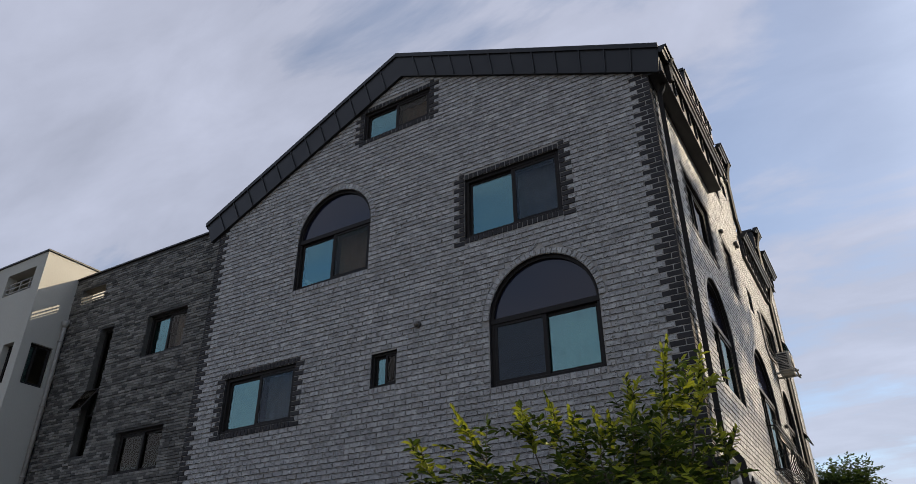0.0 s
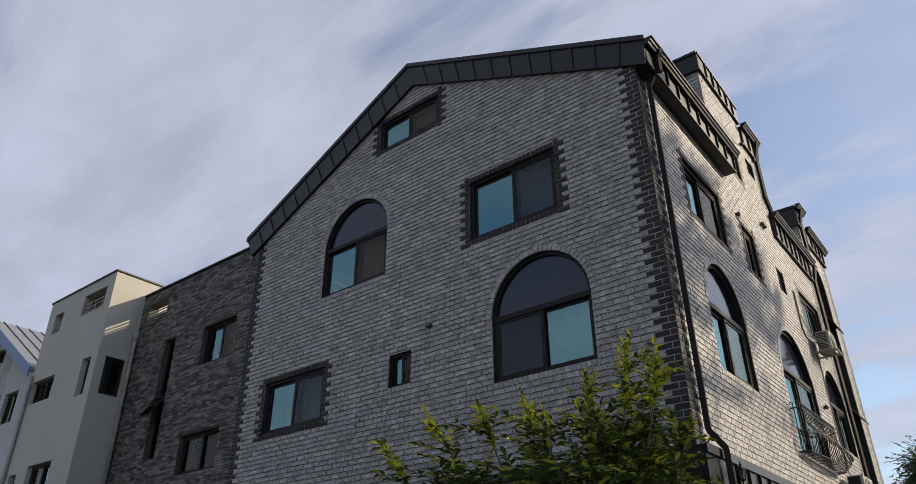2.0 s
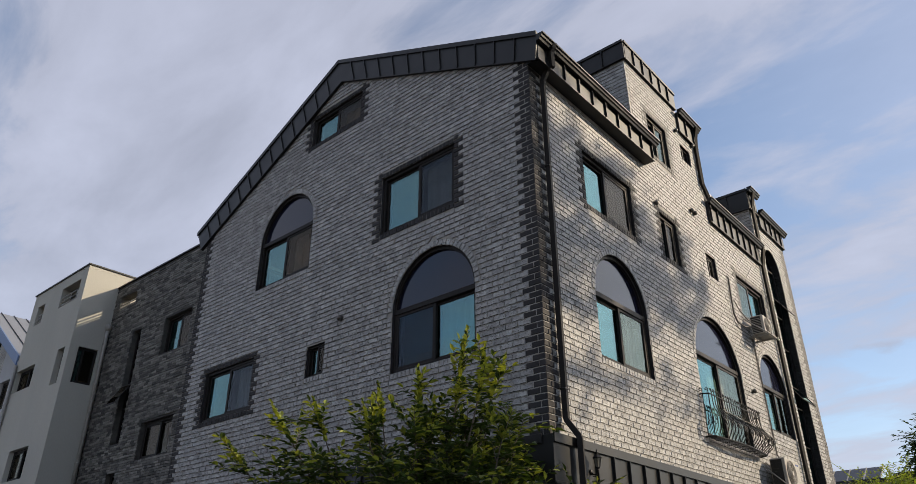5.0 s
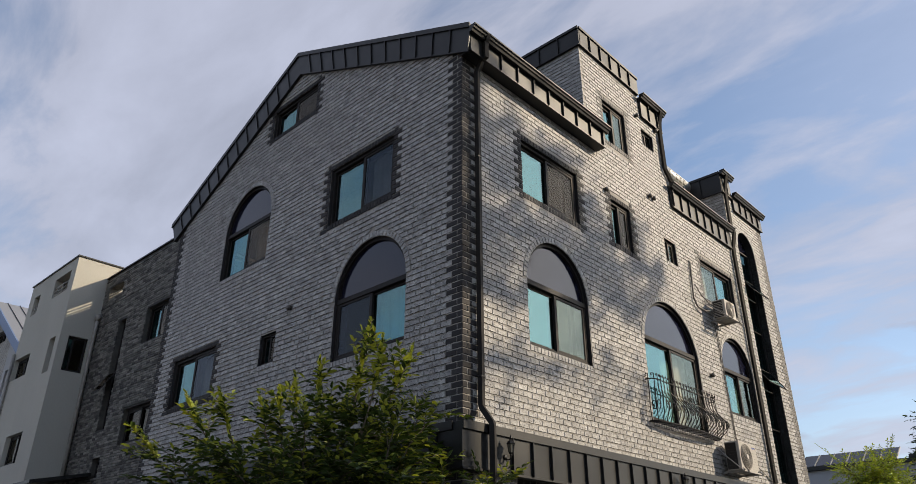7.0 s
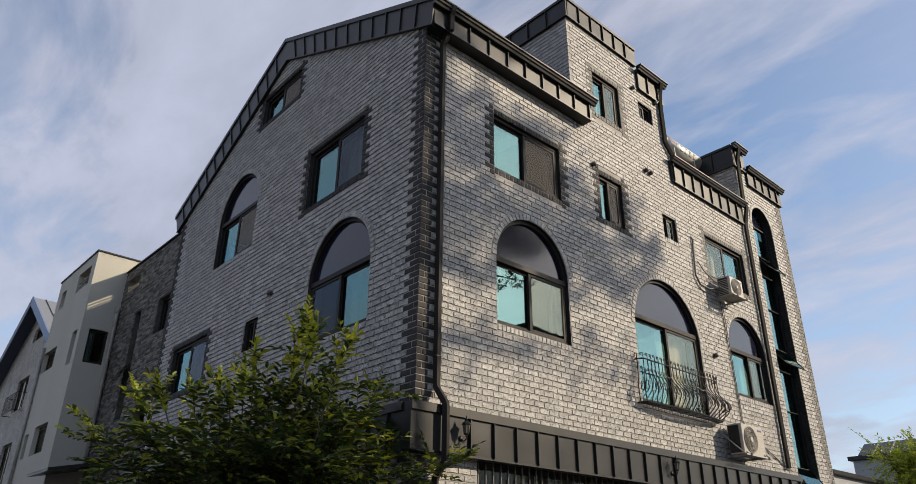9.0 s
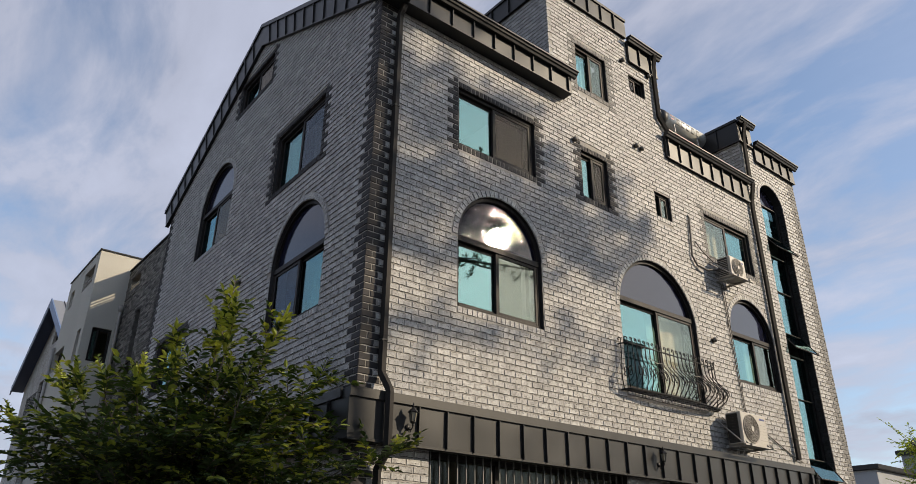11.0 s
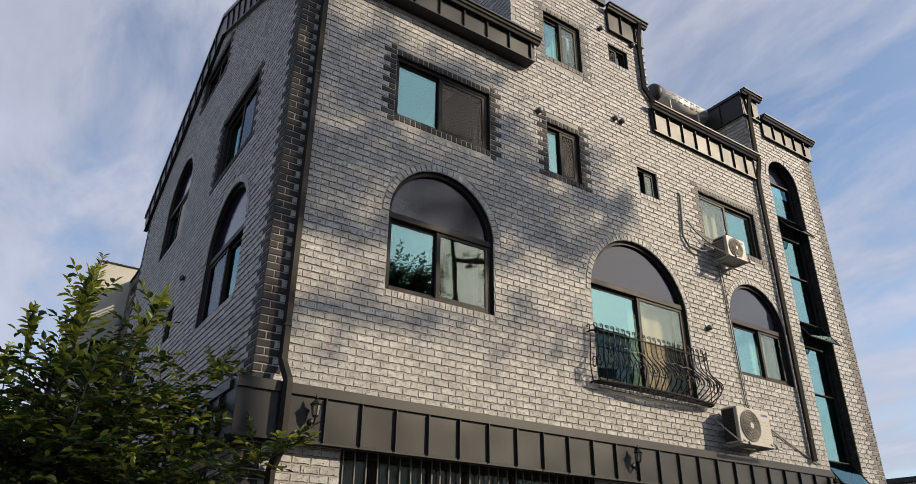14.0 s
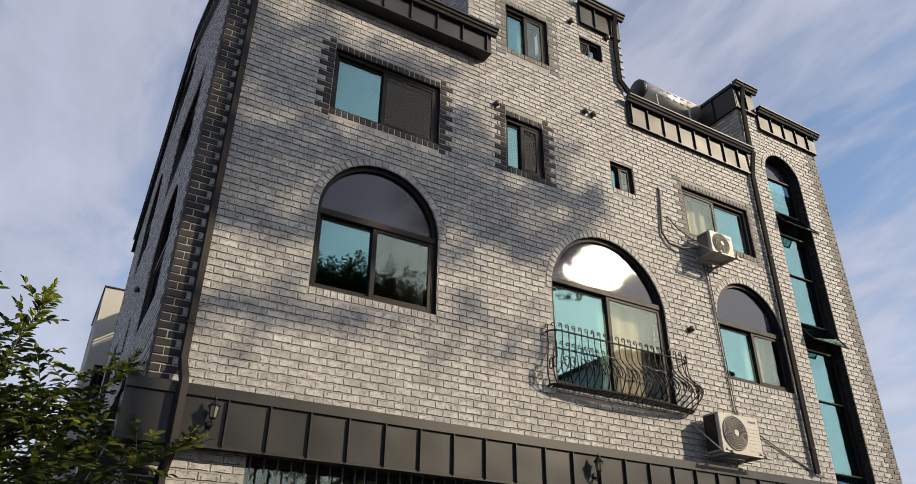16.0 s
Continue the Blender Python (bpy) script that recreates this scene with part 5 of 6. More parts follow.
Shape().add([(x, y, z + h) for x in (-16.98, -14.9) for y, z in ((-0.6, 4.1), (YN - 0.03, 4.42)) for h in (0.0, 0.09)],
            [[0, 2, 3, 1], [4, 5, 7, 6], [0, 1, 5, 4], [2, 6, 7, 3], [1, 3, 7, 5], [0, 4, 6, 2]]).made("porch_roof", CLAD_TRIM, next_door, "black sloping porch roof")

# ---- the cream plaster building ----
cream = thing("plaster_building", "cream plastered building with roof terrace openings and dark windows", "building")
YW, XW = -0.1, -17.0


def face_w(u, z, d):
    return Vector((-u, YW - d, z))


def side_w(u, z, d):
    return Vector((XW + d, u, z))


W_OPEN = [rect(17.42, 18.78, 10.38, 11.06), rect(20.05, 20.62, 10.2, 10.9), rect(17.35, 17.85, 7.65, 8.78), rect(19.48, 20.95, 7.93, 8.67), rect(18.2, 19.65, 5.0, 5.93), rect(20.3, 20.75, 5.0, 5.8)]
W_SIDE = rect(0.16, 0.76, 7.67, 8.78)
W_TOP = 11.42
wall_sheet("wall", face_w, [(17.0, 0), (21.1, 0), (21.1, W_TOP), (17.0, W_TOP)], [outline(o) for o in W_OPEN], -0.25, 0.0, [PLASTER, PLASTER], cream, "cream plaster front wall")
wall_sheet("wall", side_w, [(YW + 0.25, 0), (9.0, 0), (9.0, W_TOP), (YW + 0.25, W_TOP)], [outline(W_SIDE)], -0.25, 0.0, [PLASTER, PLASTER], cream, "cream plaster side wall")
Shape().box(-21.14, XW + 0.04, YW - 0.04, YW + 0.28, W_TOP, W_TOP + 0.05, 0.005).box(XW - 0.28, XW + 0.04, YW + 0.28, 9.0, W_TOP, W_TOP + 0.05, 0.005).made("coping", CLAD_TRIM, cream, "thin brown metal coping")
Shape().box(-21.1, -20.85, YW + 0.25, 9, 0, W_TOP).box(-20.85, XW - 0.25, YW + 0.25, 9, 9.7, 9.9).box(-20.85, XW - 0.25, 1.6, 1.7, 0, 9.7).made("body", PLASTER, cream)
# unseen slab, added to keep the sun off the wall behind the openings
Shape().box(-20.85, XW - 0.25, YW + 0.25, 4.5, 11.2, 11.35).made("terrace_sun_block", PLASTER, cream)
window(face_w, W_OPEN[3], cream, 0.5, 1, 0.14, ())
window(face_w, W_OPEN[4], cream, 0.5, 1, 0.14, ())
window(face_w, W_OPEN[2], cream, 0.3, 1, 0.16, (), small=True)
window(face_w, W_OPEN[5], cream, 0.5, 1, 0.14, (), small=True)
window(side_w, W_SIDE, cream, 0.3, 1, 0.06, (), small=True)
for o in W_OPEN[:2]:
    r = Shape()
    for k in range(3):
        z = o["z0"] + 0.1 + k * 0.14
        r.tube([face_w(o["u0"], z, -0.06), face_w(o["u1"], z, -0.06)], 0.02, 6)
    n = 3
    for k in range(n):
        u = o["u0"] + (k + 0.5) * (o["u1"] - o["u0"]) / n
        r.tube([face_w(u, o["z0"], -0.06), face_w(u, o["z0"] + 0.4, -0.06)], 0.018, 6)
    r.made("terrace_rail", STEEL, cream, "steel rail in the terrace opening")
pipe = Shape().tube([(-16.9, 0.86, 9.45), (-16.9, 0.86, 9.2), (-16.9, 0.86, 3.4)], 0.06, 8)
for z in (9.0, 7.2, 5.4):
    pipe.lathe([(0.075, z - 0.02), (0.075, z + 0.02)], 10, Matrix.Translation((-16.9, 0.86, 0)))
pipe.lathe([(0.06, 9.4), (0.1, 9.5), (0.1, 9.62)], 10, Matrix.Translation((-16.9, 0.86, 0)))
pipe.made("downpipe", STEEL, cream, "pale round downpipe", True)
Shape().tube([(-21.0, YW - 0.07, 8.9), (-21.0, YW - 0.07, 3.0)], 0.06, 8).made("downpipe", STEEL, cream, "pale round downpipe", True)

# ---- the gabled house beyond ----
gabled = thing("gabled_house", "pale brick gabled house with blue eaves and grey seamed roof", "house")
YG = 0.9


def face_g(u, z, d):
    return Vector((-u, YG - d, z))


G_OPEN = [rect(27.0, 28.65, 10.95, 11.55), rect(27.5, 29.35, 7.9, 9.33), rect(27.5, 29.1, 4.7, 6.5), rect(24.6, 25.7, 8.25, 9.4)]
wall_sheet("wall", face_g, [(26.0, 0), (33.2, 0), (33.2, 9.8), (28.2, 12.75), (26.0, 11.46)], [outline(o) for o in G_OPEN[:3]], -0.25, 0.0, [FAR_BRICK, FAR_BRICK], gabled, "pale brick gable wall")
wall_sheet("wall", face_g, [(23.2, 0), (26.0, 0), (26.0, 11.46), (23.2, 9.8)], [outline(G_OPEN[3])], -0.25, 0.02, [PLASTER_GREY, PLASTER_GREY], gabled, "pale grey plaster part of the front")
Shape().box(-23.45, -23.2, YG + 0.25, 10, 0, 9.8).made("wall", PLASTER_WHITE, gabled, "white plaster side wall")
for o in G_OPEN:
    window(face_g, o, gabled, 0.5, 1, 0.1, ())
for sgn in (-1, 1):
    e = 28.2 + sgn * 5.35
    r = Shape().prism(face_g, [(28.2, 12.78), (e, 9.64), (e, 9.76), (28.2, 12.92)], -10.0, 0.5)
    Shape().prism(face_g, [(28.2, 12.776), (e, 9.636), (e, 9.60), (28.2, 12.74)], 0.005, 0.498).made("soffit", NAVY_TRIM, gabled, "dark navy soffit")
    slope = r.made("roof", ROOF_GREY, gabled, "grey standing-seam roof slope")
    for k in range(1, 20):
        Shape().prism(face_g, [(28.2, 12.92), (e, 9.76), (e, 9.80), (28.2, 12.96)], 0.5 - k * 0.5, 0.52 - k * 0.5).made("seam", CLAD_TRIM, slope)
    Shape().prism(face_g, [(28.2, 12.52), (e, 9.42), (e, 9.8), (28.2, 12.97)], 0.5, 0.55).made("bargeboard", BLUE_TRIM if sgn < 0 else NAVY_TRIM, gabled, "blue painted bargeboard" if sgn < 0 else "dark navy bargeboard")
rail = Shape()
for z in (7.75, 8.5):
    rail.tube([face_g(27.2, z, 0), face_g(27.2, z, 0.35), face_g(29.2, z, 0.35), face_g(29.2, z, 0)], 0.016, 6)
for k in range(14):
    rail.tube([face_g(27.2 + k * 2 / 13, 7.75, 0.35), face_g(27.2 + k * 2 / 13, 8.5, 0.35)], 0.009, 5)
rail.made("balcony_rail", BLACK_IRON, gabled, "black balcony rail")


# ---- far houses beyond the long wall ----
def far_house(x0, x1, y0, y1, h, mat, label, windows, panels=False):
    t = thing("distant_house", label, "house", "distant houses")
    Shape().box(x0, x1, y0, y1, 0, h, 0.03).made("wall", mat, t)
    Shape().box(x0 - 0.3, x1 + 0.3, y0 - 0.3, y1 + 0.3, h, h + 0.35, 0.03).made("roof", CLAD, t)
    for (wx, wz, ww, wh) in windows:
        f = Shape().box(wx, wx + ww, y0 - 0.06, y0 + 0.02, wz, wz + wh, 0.02).made("window", FRAME, t)
        Shape().box(wx + 0.1, wx + ww - 0.1, y0 - 0.075, y0 - 0.062, wz + 0.1, wz + wh - 0.1).made("pane", PANE_ARCH, f)
    if panels:
        for k in range(6):
            a = x0 + 0.4 + k * 1.35
            m = Matrix.Translation((a, y0 + 0.4, h + 0.4)) @ Matrix.Rotation(radians(30), 4, "X")
            p = Shape().box(0, 1.22, 0, 2.4, 0, 0.08, 0, m).made("solar_panel", SOLAR, t)
            Shape().box(1.22, 1.3, 0, 2.4, 0, 0.12, 0, m).made("panel_rail", WHITE, p)
    return t


far_house(-17.6, -7.0, 64, 76, 11.0, HOUSE_GREY, "grey far house with solar panels on its flat roof", [(-15.5, 7.5, 1.6, 1.5), (-12.5, 7.5, 1.6, 1.5)], True)
far_house(-7.4, -1.5, 62, 74, 11.0, HOUSE_BROWN, "brown far house with flat roof", [(-6.0, 7.5, 1.6, 1.5)])
far_house(-19.8, -15.0, 52, 62, 8.6, HOUSE_GREY, "pale grey far house with dark windows", [(-18.4, 6.4, 1.4, 1.0), (-16.6, 6.4, 1.4, 1.0)])


# ---- trees ----
def leaf_shape(size, wide, fold):
    """Pointed oval leaf folded a little along its midrib: base at the origin, along x."""
    l, w = size, size * wide
    return [(0, 0, 0), (l * 0.3, w * 0.5, fold * w), (l * 0.68, w * 0.42, fold * w), (l, 0, -fold * w * 0.4), (l * 0.68, -w * 0.42, fold * w), (l * 0.3, -w * 0.5, fold * w)]


class Leaves:
    def __init__(self):
        self.v, self.f, self.i = [], [], []

    def put(self, p, way, up, size, wide=0.45, fold=0.25, mat=0):
        x = way.normalized()
        y = up.cross(x)
        y = y.normalized() if y.length > 1e-4 else x.orthogonal().normalized()
        z = x.cross(y)
        n = len(self.v)
        self.v += [p + x * a + y * b + z * c for a, b, c in leaf_shape(size, wide, fold)]
        self.f += [(n, n + 1, n + 2, n + 3), (n, n + 3, n + 4, n + 5)]
        self.i += [mat, mat]


def rnd(a=1.0):
    return Vector((random.uniform(-a, a), random.uniform(-a, a), random.uniform(-a, a)))


def limb(wood, start, way, length, r, steps, sag=0.0, wander=0.12):
    """A tapering limb; gives its points."""
    pts, p, w = [start.copy()], start.copy(), way.normalized()
    for k in range(steps):
        w = (w + rnd(wander) + Vector((0, 0, -sag))).normalized()
        p = p + w * (length / steps)
        pts.append(p.copy())
    wood.tube(pts, [max(0.003, r * (1 - 0.8 * k / steps)) for k in range(steps + 1)], 6)
    return pts


def spray(wood, leaves, start, way, length, size, gap, mats, droop=0.03, r=0.006, tips=None):
    """A leafy twig with leaves on alternate sides."""
    pts = limb(wood, start, way, length, r, max(4, int(length / 0.09)), droop, 0.10)
    side = 1
    run = 0.0
    for n, (a, b) in enumerate(zip(pts, pts[1:])):
        seg = (b - a).length
        hues = tips if tips and n > len(pts) * 0.55 else mats
        while run < seg:
            p = a.lerp(b, run / seg)
            w = (b - a).normalized()
            across = w.cross(Vector((0, 0, 1)))
            across = across.normalized() if across.length > 1e-3 else w.orthogonal().normalized()
            way2 = (w * random.uniform(0.4, 0.9) + across * side + Vector((0, 0, random.uniform(-0.45, 0.25)))).normalized()
            up = (Vector((0, 0, 1)) + rnd(0.5)).normalized()
            leaves.put(p, way2, up, size * random.uniform(0.65, 1.15), random.uniform(0.38, 0.5), random.uniform(0.12, 0.35), random.choice(hues))
            side = -side
            run += gap * random.uniform(0.6, 1.4)
        run -= seg
    leaves.put(pts[-1], pts[-1] - pts[-2], (Vector((0, 0, 1)) + rnd(0.4)), size * 0.9, 0.42, 0.2, random.choice(tips or mats))
    return pts


def tree_things(name, label, group, wood, leaves, mats):
    t = thing(name, label, "tree", group)
    wood.made("trunk", BARK, t, "brown bark trunk and branches", True)
    tagged(part("crown", leaves.v, leaves.f, None, t, "", False, mats, leaves.i), kind="stuff")
    return t


def plume(wood, leaves, pts, length, size, hues):
    """Crowded leaves in two rows and short shoots along the upper end of a branch."""
    run = 0.0
    for a, b in zip(pts[::-1], pts[-2::-1]):
        seg = (b - a).length
        way = (a - b).normalized()
        across = way.cross(Vector((0.3, 0.2, 1.0)) + rnd(0.2)).normalized()
        k = 0.0
        while k < seg and run < length:
            p = a.lerp(b, k / seg)
            grown = 0.55 + 0.45 * min(1.0, run / 0.25)
            for side in (-1, 1):
                w = (way * random.uniform(0.5, 1.0) + across * side + Vector((0, 0, random.uniform(-0.1, 0.35)))).normalized()
                leaves.put(p, w, (Vector((0, 0, 1)) + rnd(0.45)).normalized(), size * grown * random.uniform(0.8, 1.15), random.uniform(0.38, 0.48), random.uniform(0.12, 0.3), random.choice(hues))
            if run > 0.18 and random.random() < 0.4:
                w = (way * 0.8 + across * random.choice((-1, 1)) + rnd(0.35)).normalized()
                spray(wood, leaves, p, w, random.uniform(0.16, 0.34), size * 0.95, 0.032, hues, 0.0, 0.004)
            step = random.uniform(0.026, 0.042)
            k, run = k + step, run + step


def near_tree():
    random.seed(11)
    wood, leaves = Shape(), Leaves()
    base = Vector((-0.55, -1.95, -0.02))
    trunk = limb(wood, base, Vector((0.03, 0.02, 1)), 2.3, 0.075, 10, 0, 0.03)
    for (tx, ty, tz, long) in NEAR_LIMBS:
        target = Vector((tx, ty, tz))
        start = trunk[random.randint(5, 10)]
        steps = 10
        rise = Vector((0, 0, 0.18 if tz > 3.3 else 0.06)) * (target - start).length
        pts = [start.lerp(target, k / steps) + rise * (math.sin(math.pi * k / steps) * (-0.6 if long else 0.5)) + rnd(0.025) for k in range(steps + 1)]
        pts[-1] = target
        wood.tube(pts, [0.026 * (1 - 0.85 * k / steps) for k in range(steps + 1)], 6)
        if long:
            # sunlight put into leaf colour: more bright leaves on the higher shoots
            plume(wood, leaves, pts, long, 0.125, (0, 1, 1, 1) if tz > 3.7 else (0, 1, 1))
        for k in range(3, steps + (0 if long else 1)):
            for j in range((2 if k > 6 else 3) if long else 4):
                out = (pts[k] - pts[k - 1]).normalized()
                flat = Vector((random.uniform(-1, 1), random.uniform(-1, 1), random.uniform(-0.25, 0.3)))
                # inner twigs keep the dark leaf as painted shade, ends turn brighter
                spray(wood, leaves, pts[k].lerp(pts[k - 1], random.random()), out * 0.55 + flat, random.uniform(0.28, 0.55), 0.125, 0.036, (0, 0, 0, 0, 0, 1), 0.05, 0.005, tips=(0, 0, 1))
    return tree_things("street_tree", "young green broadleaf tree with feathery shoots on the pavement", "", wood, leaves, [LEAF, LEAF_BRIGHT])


# the ends of the limbs, and how much of each is a crowded shoot
NEAR_LIMBS = [(0.05, -1.74, 4.73, 0.95), (0.38, -1.82, 4.42, 0.7), (0.08, -1.05, 4.55, 0.7), (-0.35, -2.2, 4.2, 0.6), (-1.5, -1.75, 4.33, 0.6), (-1.3, -2.95, 3.85, 0.55), (-2.05, -3.0, 3.92, 0.6),
              (-2.3, -3.4, 3.45, 0.5), (-0.62, -0.08, 4.2, 0.5), (0.58, 0.6, 3.1, 0.4), (0.59, -1.62, 3.65, 0.4), (-0.9, -1.3, 4.1, 0.5), (-0.5, -2.9, 3.7, 0.4), (-2.3, -2.2, 3.6, 0.4), (0.1, -2.7, 3.55, 0.4), (-1.0, -2.3, 3.95, 0.4),
              (0.0, -0.6, 3.7, 0), (0.3, -1.2, 3.3, 0), (0.0, -1.5, 3.9, 0), (-0.4, -1.9, 3.7, 0), (-0.8, -2.4, 3.4, 0), (-1.8, -2.8, 3.3, 0), (-1.5, -3.3, 3.0, 0), (-0.7, -3.2, 3.0, 0), (0.1, -3.0, 2.9, 0),
              (0.5, -2.3, 2.9, 0), (0.6, -1.5, 2.8, 0), (0.55, -0.7, 2.75, 0), (0.35, 0.0, 2.8, 0), (-0.1, -0.3, 3.05, 0), (-2.2, -3.1, 2.8, 0),
              (-0.3, -1.2, 3.1, 0), (0.0, -2.0, 3.2, 0), (-0.9, -1.8, 3.1, 0), (-1.3, -2.0, 2.8, 0), (-0.2, -2.5, 2.7, 0), (0.3, -0.4, 2.4, 0), (0.2, -1.8, 2.5, 0), (-1.0, -2.8, 2.5, 0), (-1.6, -2.4, 2.4, 0), (-0.5, -0.9, 2.6, 0), (0.0, -1.2, 3.75, 0), (0.0, -0.8, 3.4, 0), (-0.8, -1.0, 3.6, 0), (-0.8, -0.55, 3.5, 0), (0.0, -0.45, 3.25, 0), (-0.9, -0.7, 3.15, 0)]
near_tree()


def broadleaf(name, label, group, base, height, spread, count, size, mats, kinds, seed, low=0.35):
    """A whole tree: trunk, limbs and many leafy twigs round them."""
    random.seed(seed)
    wood, leaves = Shape(), Leaves()
    base = Vector(base)
    trunk = limb(wood, base, Vector((0.02, 0.02, 1)), height * 0.8, height * 0.022, 10, 0, 0.05)
    for k in range(count):
        h = low + (1 - low) * random.random() ** 0.8
        start = trunk[min(10, int(h * 10))]
        a = random.uniform(0, 2 * math.pi)
        reach = spread * math.sqrt(max(0.06, 1 - ((h - 0.55) / 0.55) ** 2)) * random.uniform(0.6, 1.05)
        way = Vector((math.cos(a), math.sin(a), random.uniform(0.2, 0.9)))
        pts = limb(wood, start, way, reach, height * 0.007, 6, 0.02, 0.14)
        for p in pts[2:]:
            for j in range(3):
                spray(wood, leaves, p, (rnd(1.0) + way * 0.5), size * random.uniform(4, 8), size, size * 0.42, mats, 0.03, 0.004)
    return tree_things(name, label, group, wood, leaves, kinds)


broadleaf("street_tree", "young light green tree with open crown beyond the building", "trees beyond the building", (-0.05, 19.4, -0.1), 6.7, 1.7, 60, 0.12, (0, 0, 0, 1), [LEAF_FRESH, LEAF_BRIGHT], 3, 0.4)
broadleaf("garden_tree", "tall dark green tree beyond the street", "trees beyond the building", (-1.9, 51.0, -0.1), 15.4, 3.0, 170, 0.32, (0, 0, 1), [LEAF_DARK, LEAF], 5, 0.3)


def pine(name, label, base, height, seed, crowns, lean=(0.0, 0.0)):
    """A tall pine with bare trunk and flat needle clumps at given places."""
    random.seed(seed)
    wood, leaves = Shape(), Leaves()
    base = Vector(base)
    trunk = limb(wood, base, Vector((lean[0], lean[1], 1)), height, 0.24, 14, 0, 0.03)
    for (dx, dy, z, r, thick) in crowns:
        c = Vector((base.x + dx, base.y + dy, z))
        near = min(trunk, key=lambda p: abs(p.z - (z - r * 0.5)))
        d = c - near
        limb(wood, near, d, d.length, 0.07, 7, 0, 0.06)
        for k in range(int(thick * r)):
            q = Vector((random.gauss(0, 1), random.gauss(0, 1), random.gauss(0, 0.45)))
            q = q.normalized() * r * 1.25 * random.random() ** 0.5
            q.z *= 0.75
            p = c + q
            for j in range(16):
                w = (rnd(1.0) + Vector((0, 0, 0.5))).normalized()
                leaves.put(p, w, rnd(1.0), random.uniform(0.16, 0.3), 0.16, 0.1, 0)
    return tree_things(name, label, "trees across the street", wood, leaves, [NEEDLE])


def shade_spot(y, z, far):
    """Where a crown has to stand to shade the long wall at (y, z)."""
    return Vector((0, y, z)) + SUN_WAY * far


PINE = Vector((12.6, 11.9, -0.1))
CLUMPS = []
for (y, z, far, r) in ((4.3, 7.3, 21, 0.75), (5.2, 7.5, 21.5, 0.75), (6.0, 7.75, 21.8, 0.45), (5.3, 6.9, 21, 0.5), (4.4, 6.8, 20.5, 0.4), (3.4, 7.3, 21.5, 0.6), (2.5, 7.7, 21.2, 0.6), (3.6, 8.4, 21.8, 0.45), (5.3, 8.4, 22, 0.5),
                       (1.0, 7.3, 20.8, 0.45), (0.4, 6.7, 21.4, 0.5), (1.6, 6.2, 21.7, 0.5), (0.9, 9.0, 21.5, 0.5), (2.2, 9.0, 21, 0.35), (2.7, 8.4, 21.4, 0.4), (4.2, 8.0, 20.6, 0.4), (1.4, 8.1, 21.5, 0.4),
                       (3.5, 6.7, 21.4, 0.35), (-1.0, 8.6, 21, 0.9), (-2.2, 7.6, 21.6, 0.9), (-1.6, 6.3, 20.8, 0.6), (-0.4, 9.6, 21.3, 0.6), (0.5, 8.2, 21, 0.4), (1.9, 8.9, 21.4, 0.45), (3.1, 9.3, 21, 0.35), (0.2, 5.9, 21.2, 0.35), (0.7, 7.8, 20.5, 0.35), (2.4, 5.9, 20.7, 0.28), (3.0, 6.2, 21.3, 0.3)):
    q = shade_spot(y, z, far * 0.9)
    CLUMPS.append((q.x - PINE.x, q.y - PINE.y, q.z, r * 1.1, 46))
for (y, z, far, r) in ((1.5, 5.0, 21, 0.9), (2.8, 5.6, 21.4, 0.9), (0.8, 6.4, 20.8, 0.9), (3.2, 4.9, 21.2, 0.7), (2.0, 6.9, 21, 0.9), (3.0, 8.8, 21.3, 1.0), (1.2, 8.6, 20.9, 1.0), (4.6, 6.3, 21, 0.8), (0.4, 9.3, 21.2, 0.9), (4.9, 5.2, 21.4, 0.6)):
    q = shade_spot(y, z, far * 0.9)
    CLUMPS.append((q.x - PINE.x, q.y - PINE.y, q.z, r, 16))
for (y, z, far, r) in ((2.2, 6.7, 21, 0.42), (2.9, 6.9, 21.3, 0.38)):
    q = shade_spot(y, z, far * 0.9)
    CLUMPS.append((q.x - PINE.x, q.y - PINE.y, q.z, r, 34))
pine("pine_tree", "tall pine with layered needle clumps across the street", PINE, 16.5, 21, CLUMPS)
broadleaf("garden_tree", "broad green tree across the street", "trees across the street", (15.1, 7.2, -0.1), 16.6, 2.3, 110, 0.2, (0, 0, 1), [LEAF_DARK, LEAF], 8, 0.5)
broadleaf("garden_tree", "broad green tree across the street", "trees across the street", (15.2, 9.4, -0.1), 16.4, 2.5, 110, 0.2, (0, 0, 1), [LEAF_DARK, LEAF], 18, 0.5)
# unseen tree, added so the metal band's corner reflects something dark
broadleaf("garden_tree", "broad green tree across the street", "trees across the street", (22.0, 1.2, -0.1), 12.0, 3.4, 46, 0.22, (0, 0, 1), [LEAF_DARK, LEAF], 9, 0.3)


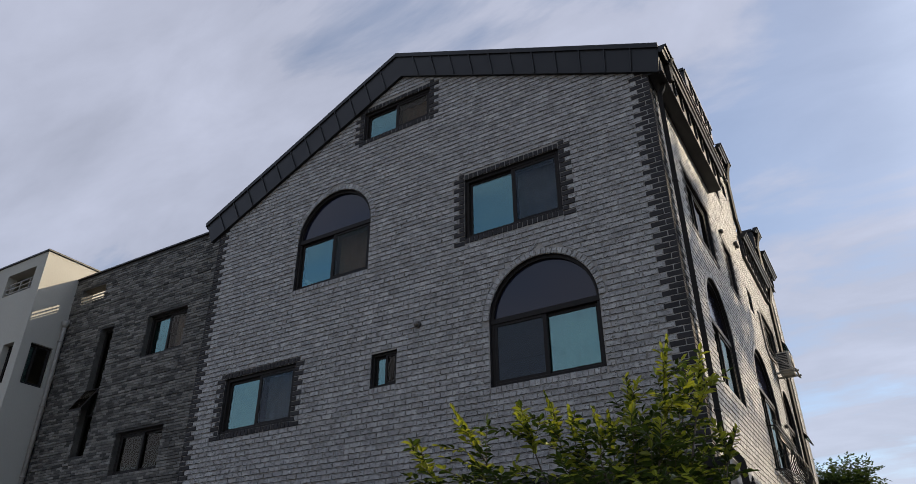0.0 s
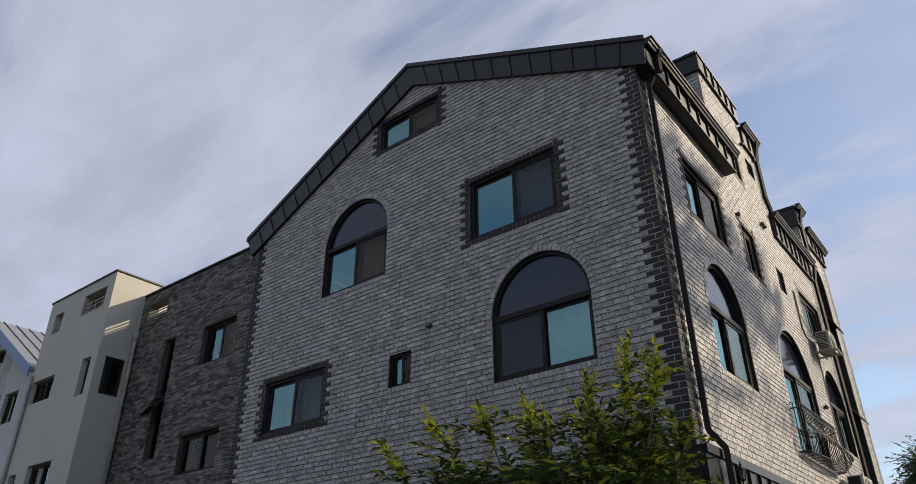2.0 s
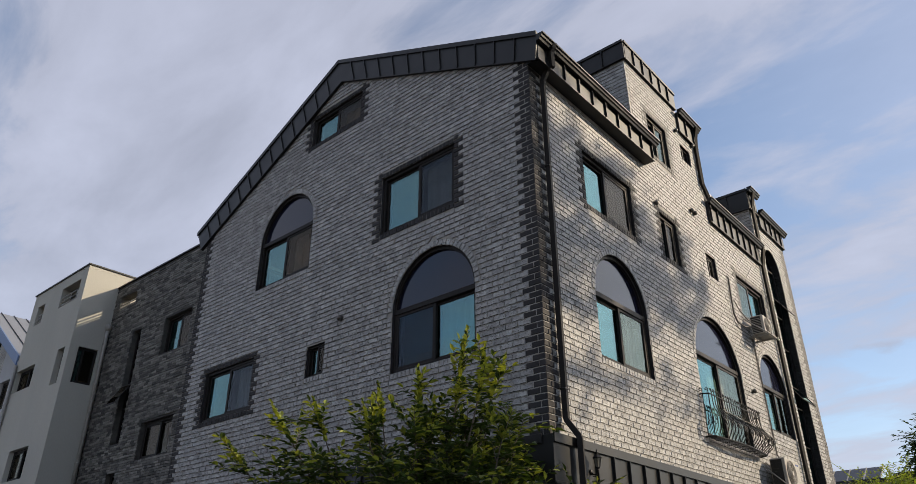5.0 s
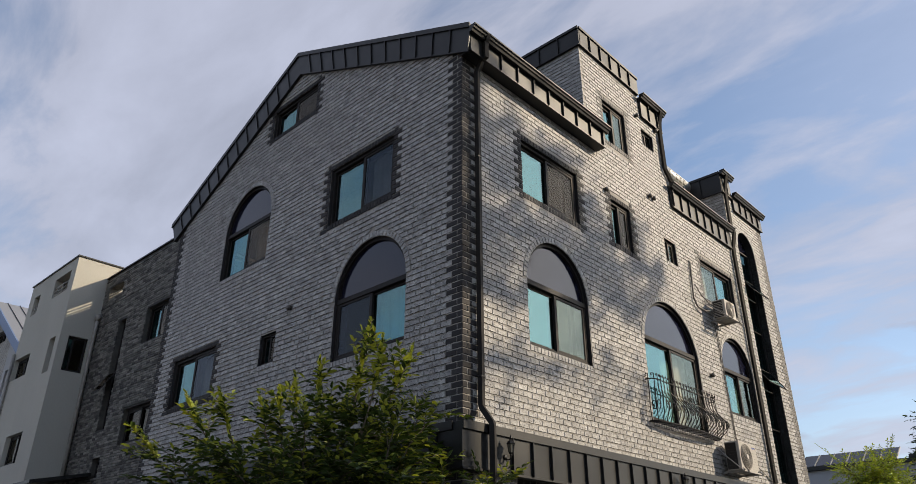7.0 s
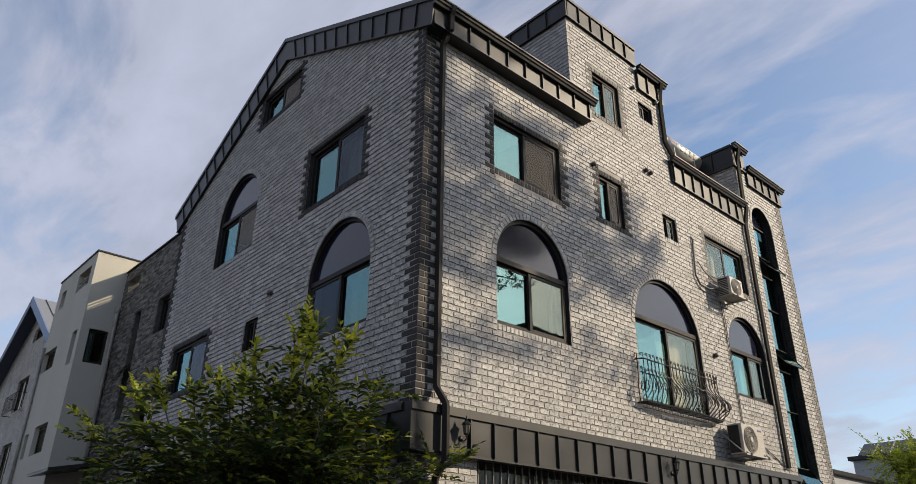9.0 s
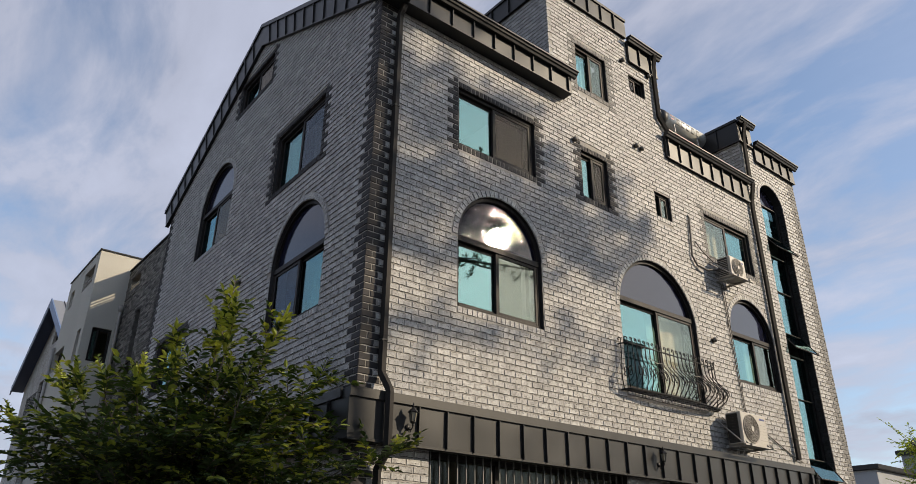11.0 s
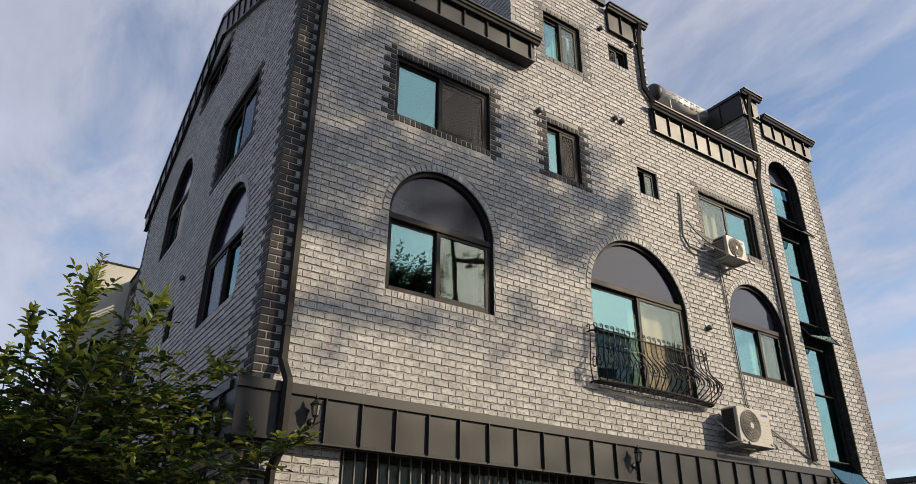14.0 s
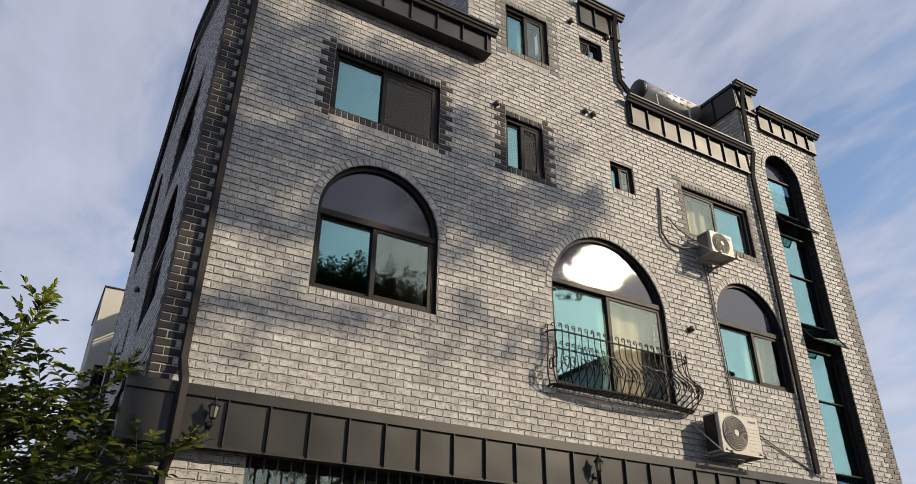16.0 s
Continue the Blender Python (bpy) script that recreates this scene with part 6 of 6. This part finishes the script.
def house_opposite(x0, y0, y1, h, mat, label):
    t = thing("house_opposite", label, "house", "houses across the street")
    Shape().box(x0, x0 + 9, y0, y1, -0.1, h, 0.03).made("wall", mat, t)
    Shape().box(x0 - 0.3, x0 + 9.3, y0 - 0.3, y1 + 0.3, h, h + 0.3, 0.03).made("roof", CLAD, t)
    for k in range(int((y1 - y0) / 3)):
        for z in [1.2 + 3.0 * j for j in range(int(h / 3))]:
            y = y0 + 1 + k * 3
            f = Shape().box(x0 - 0.05, x0 + 0.02, y, y + 1.5, z, z + 1.3, 0.02).made("window", FRAME, t)
            Shape().box(x0 - 0.066, x0 - 0.052, y + 0.08, y + 1.42, z + 0.08, z + 1.22).made("pane", PANE_ARCH, f)
    return t


house_opposite(31, 36.5, 48, 20.3, PLASTER_WHITE, "tall pale apartment block with flat roof")
house_opposite(27, 14, 26, 8.2, PLASTER_WHITE, "pale plastered house with flat roof")


def sky_block_house(x0, x1, y, h, mat, label):
    """Unseen house across the side street, behind the walk, added to dim the gable wall."""
    t = thing("house_opposite", label, "house", "houses across the street")
    Shape().box(x0, x1, y - 9, y, -0.1, h, 0.03).made("wall", mat, t)
    Shape().box(x0 - 0.3, x1 + 0.3, y - 9.3, y + 0.3, h, h + 0.3, 0.03).made("roof", CLAD, t)
    for k in range(int((x1 - x0) / 3)):
        for j in range(int(h / 3)):
            x, z = x0 + 1 + k * 3, 1.2 + 3.0 * j
            f = Shape().box(x, x + 1.5, y - 0.02, y + 0.05, z, z + 1.3, 0.02).made("window", FRAME, t)
            Shape().box(x + 0.08, x + 1.42, y + 0.052, y + 0.066, z + 0.08, z + 1.22).made("pane", PANE_ARCH, f)
    return t


# added only to block low sky light from the gable wall
sky_block_house(-24, -9, -17, 5.8, HOUSE_BROWN, "unseen brown flat-roofed house added to dim the gable wall")
sky_block_house(-7, 9, -17.5, 5.8, HOUSE_BROWN, "unseen brown flat-roofed house added to dim the gable wall")

# ---- bricks, joined and singly ----
light_a.made("brickwork", [BRICK, BRICK_EDGE], wall_a, "grey bricks of the gable wall")
dark_a.made("dark_brickwork", BRICK_DARK, wall_a, "charcoal bricks round windows and corners")
light_b.made("brickwork", [BRICK, BRICK_EDGE], wall_b, "grey bricks of the long wall")
dark_b.made("dark_brickwork", BRICK_DARK, wall_b, "charcoal bricks round windows and corners")
mid_b.made("mid_brickwork", BRICK_MID, wall_b, "darker grey bricks round windows and at the far end")
light_t.made("tower_brickwork", [BRICK, BRICK_EDGE], home, "grey bricks of the roof towers")


def single_bricks(M, parent, u0, z0, z1, parity, alone):
    """The bricks nearest the street, each an object of its own on one of a few shared meshes."""
    random.seed(4)
    shapes = []
    for k in range(6):
        b = Bricks()
        h = (LENGTH - JOINT) / 2
        b.quad(lambda u, z, d: M(u, z, d) - M(0, 0, 0), (-h, h), (-h, h), 0, COURSE - JOINT)
        me = bpy.data.meshes.new("brick")
        me.from_pydata([tuple(v) for v in b.v], [], b.f)
        me.materials.append(BRICK)
        me.materials.append(BRICK_EDGE)
        me.polygons.foreach_set("material_index", b.i)
        shapes.append(me)
    for k in range(int((z1 - z0) / COURSE)):
        zb = z0 + k * COURSE + JOINT / 2
        odd = (k + parity) % 2
        start = u0 - (LENGTH / 2 if odd else 0)
        for i in range(60):
            s, e = start + i * LENGTH + JOINT / 2, start + (i + 1) * LENGTH - JOINT / 2
            if e <= u0 + 0.35 or not alone(s, e, zb):
                continue
            ob = new("brick", random.choice(shapes))
            ob.location = M((s + e) / 2, zb, 0)
            ob.parent = parent


single_bricks(face_b, wall_b, 0.0, 0.0, 13.3, 1, alone_b)
single_bricks(face_a, wall_a, 0.0, 0.0, 13.2, 0, alone_a)
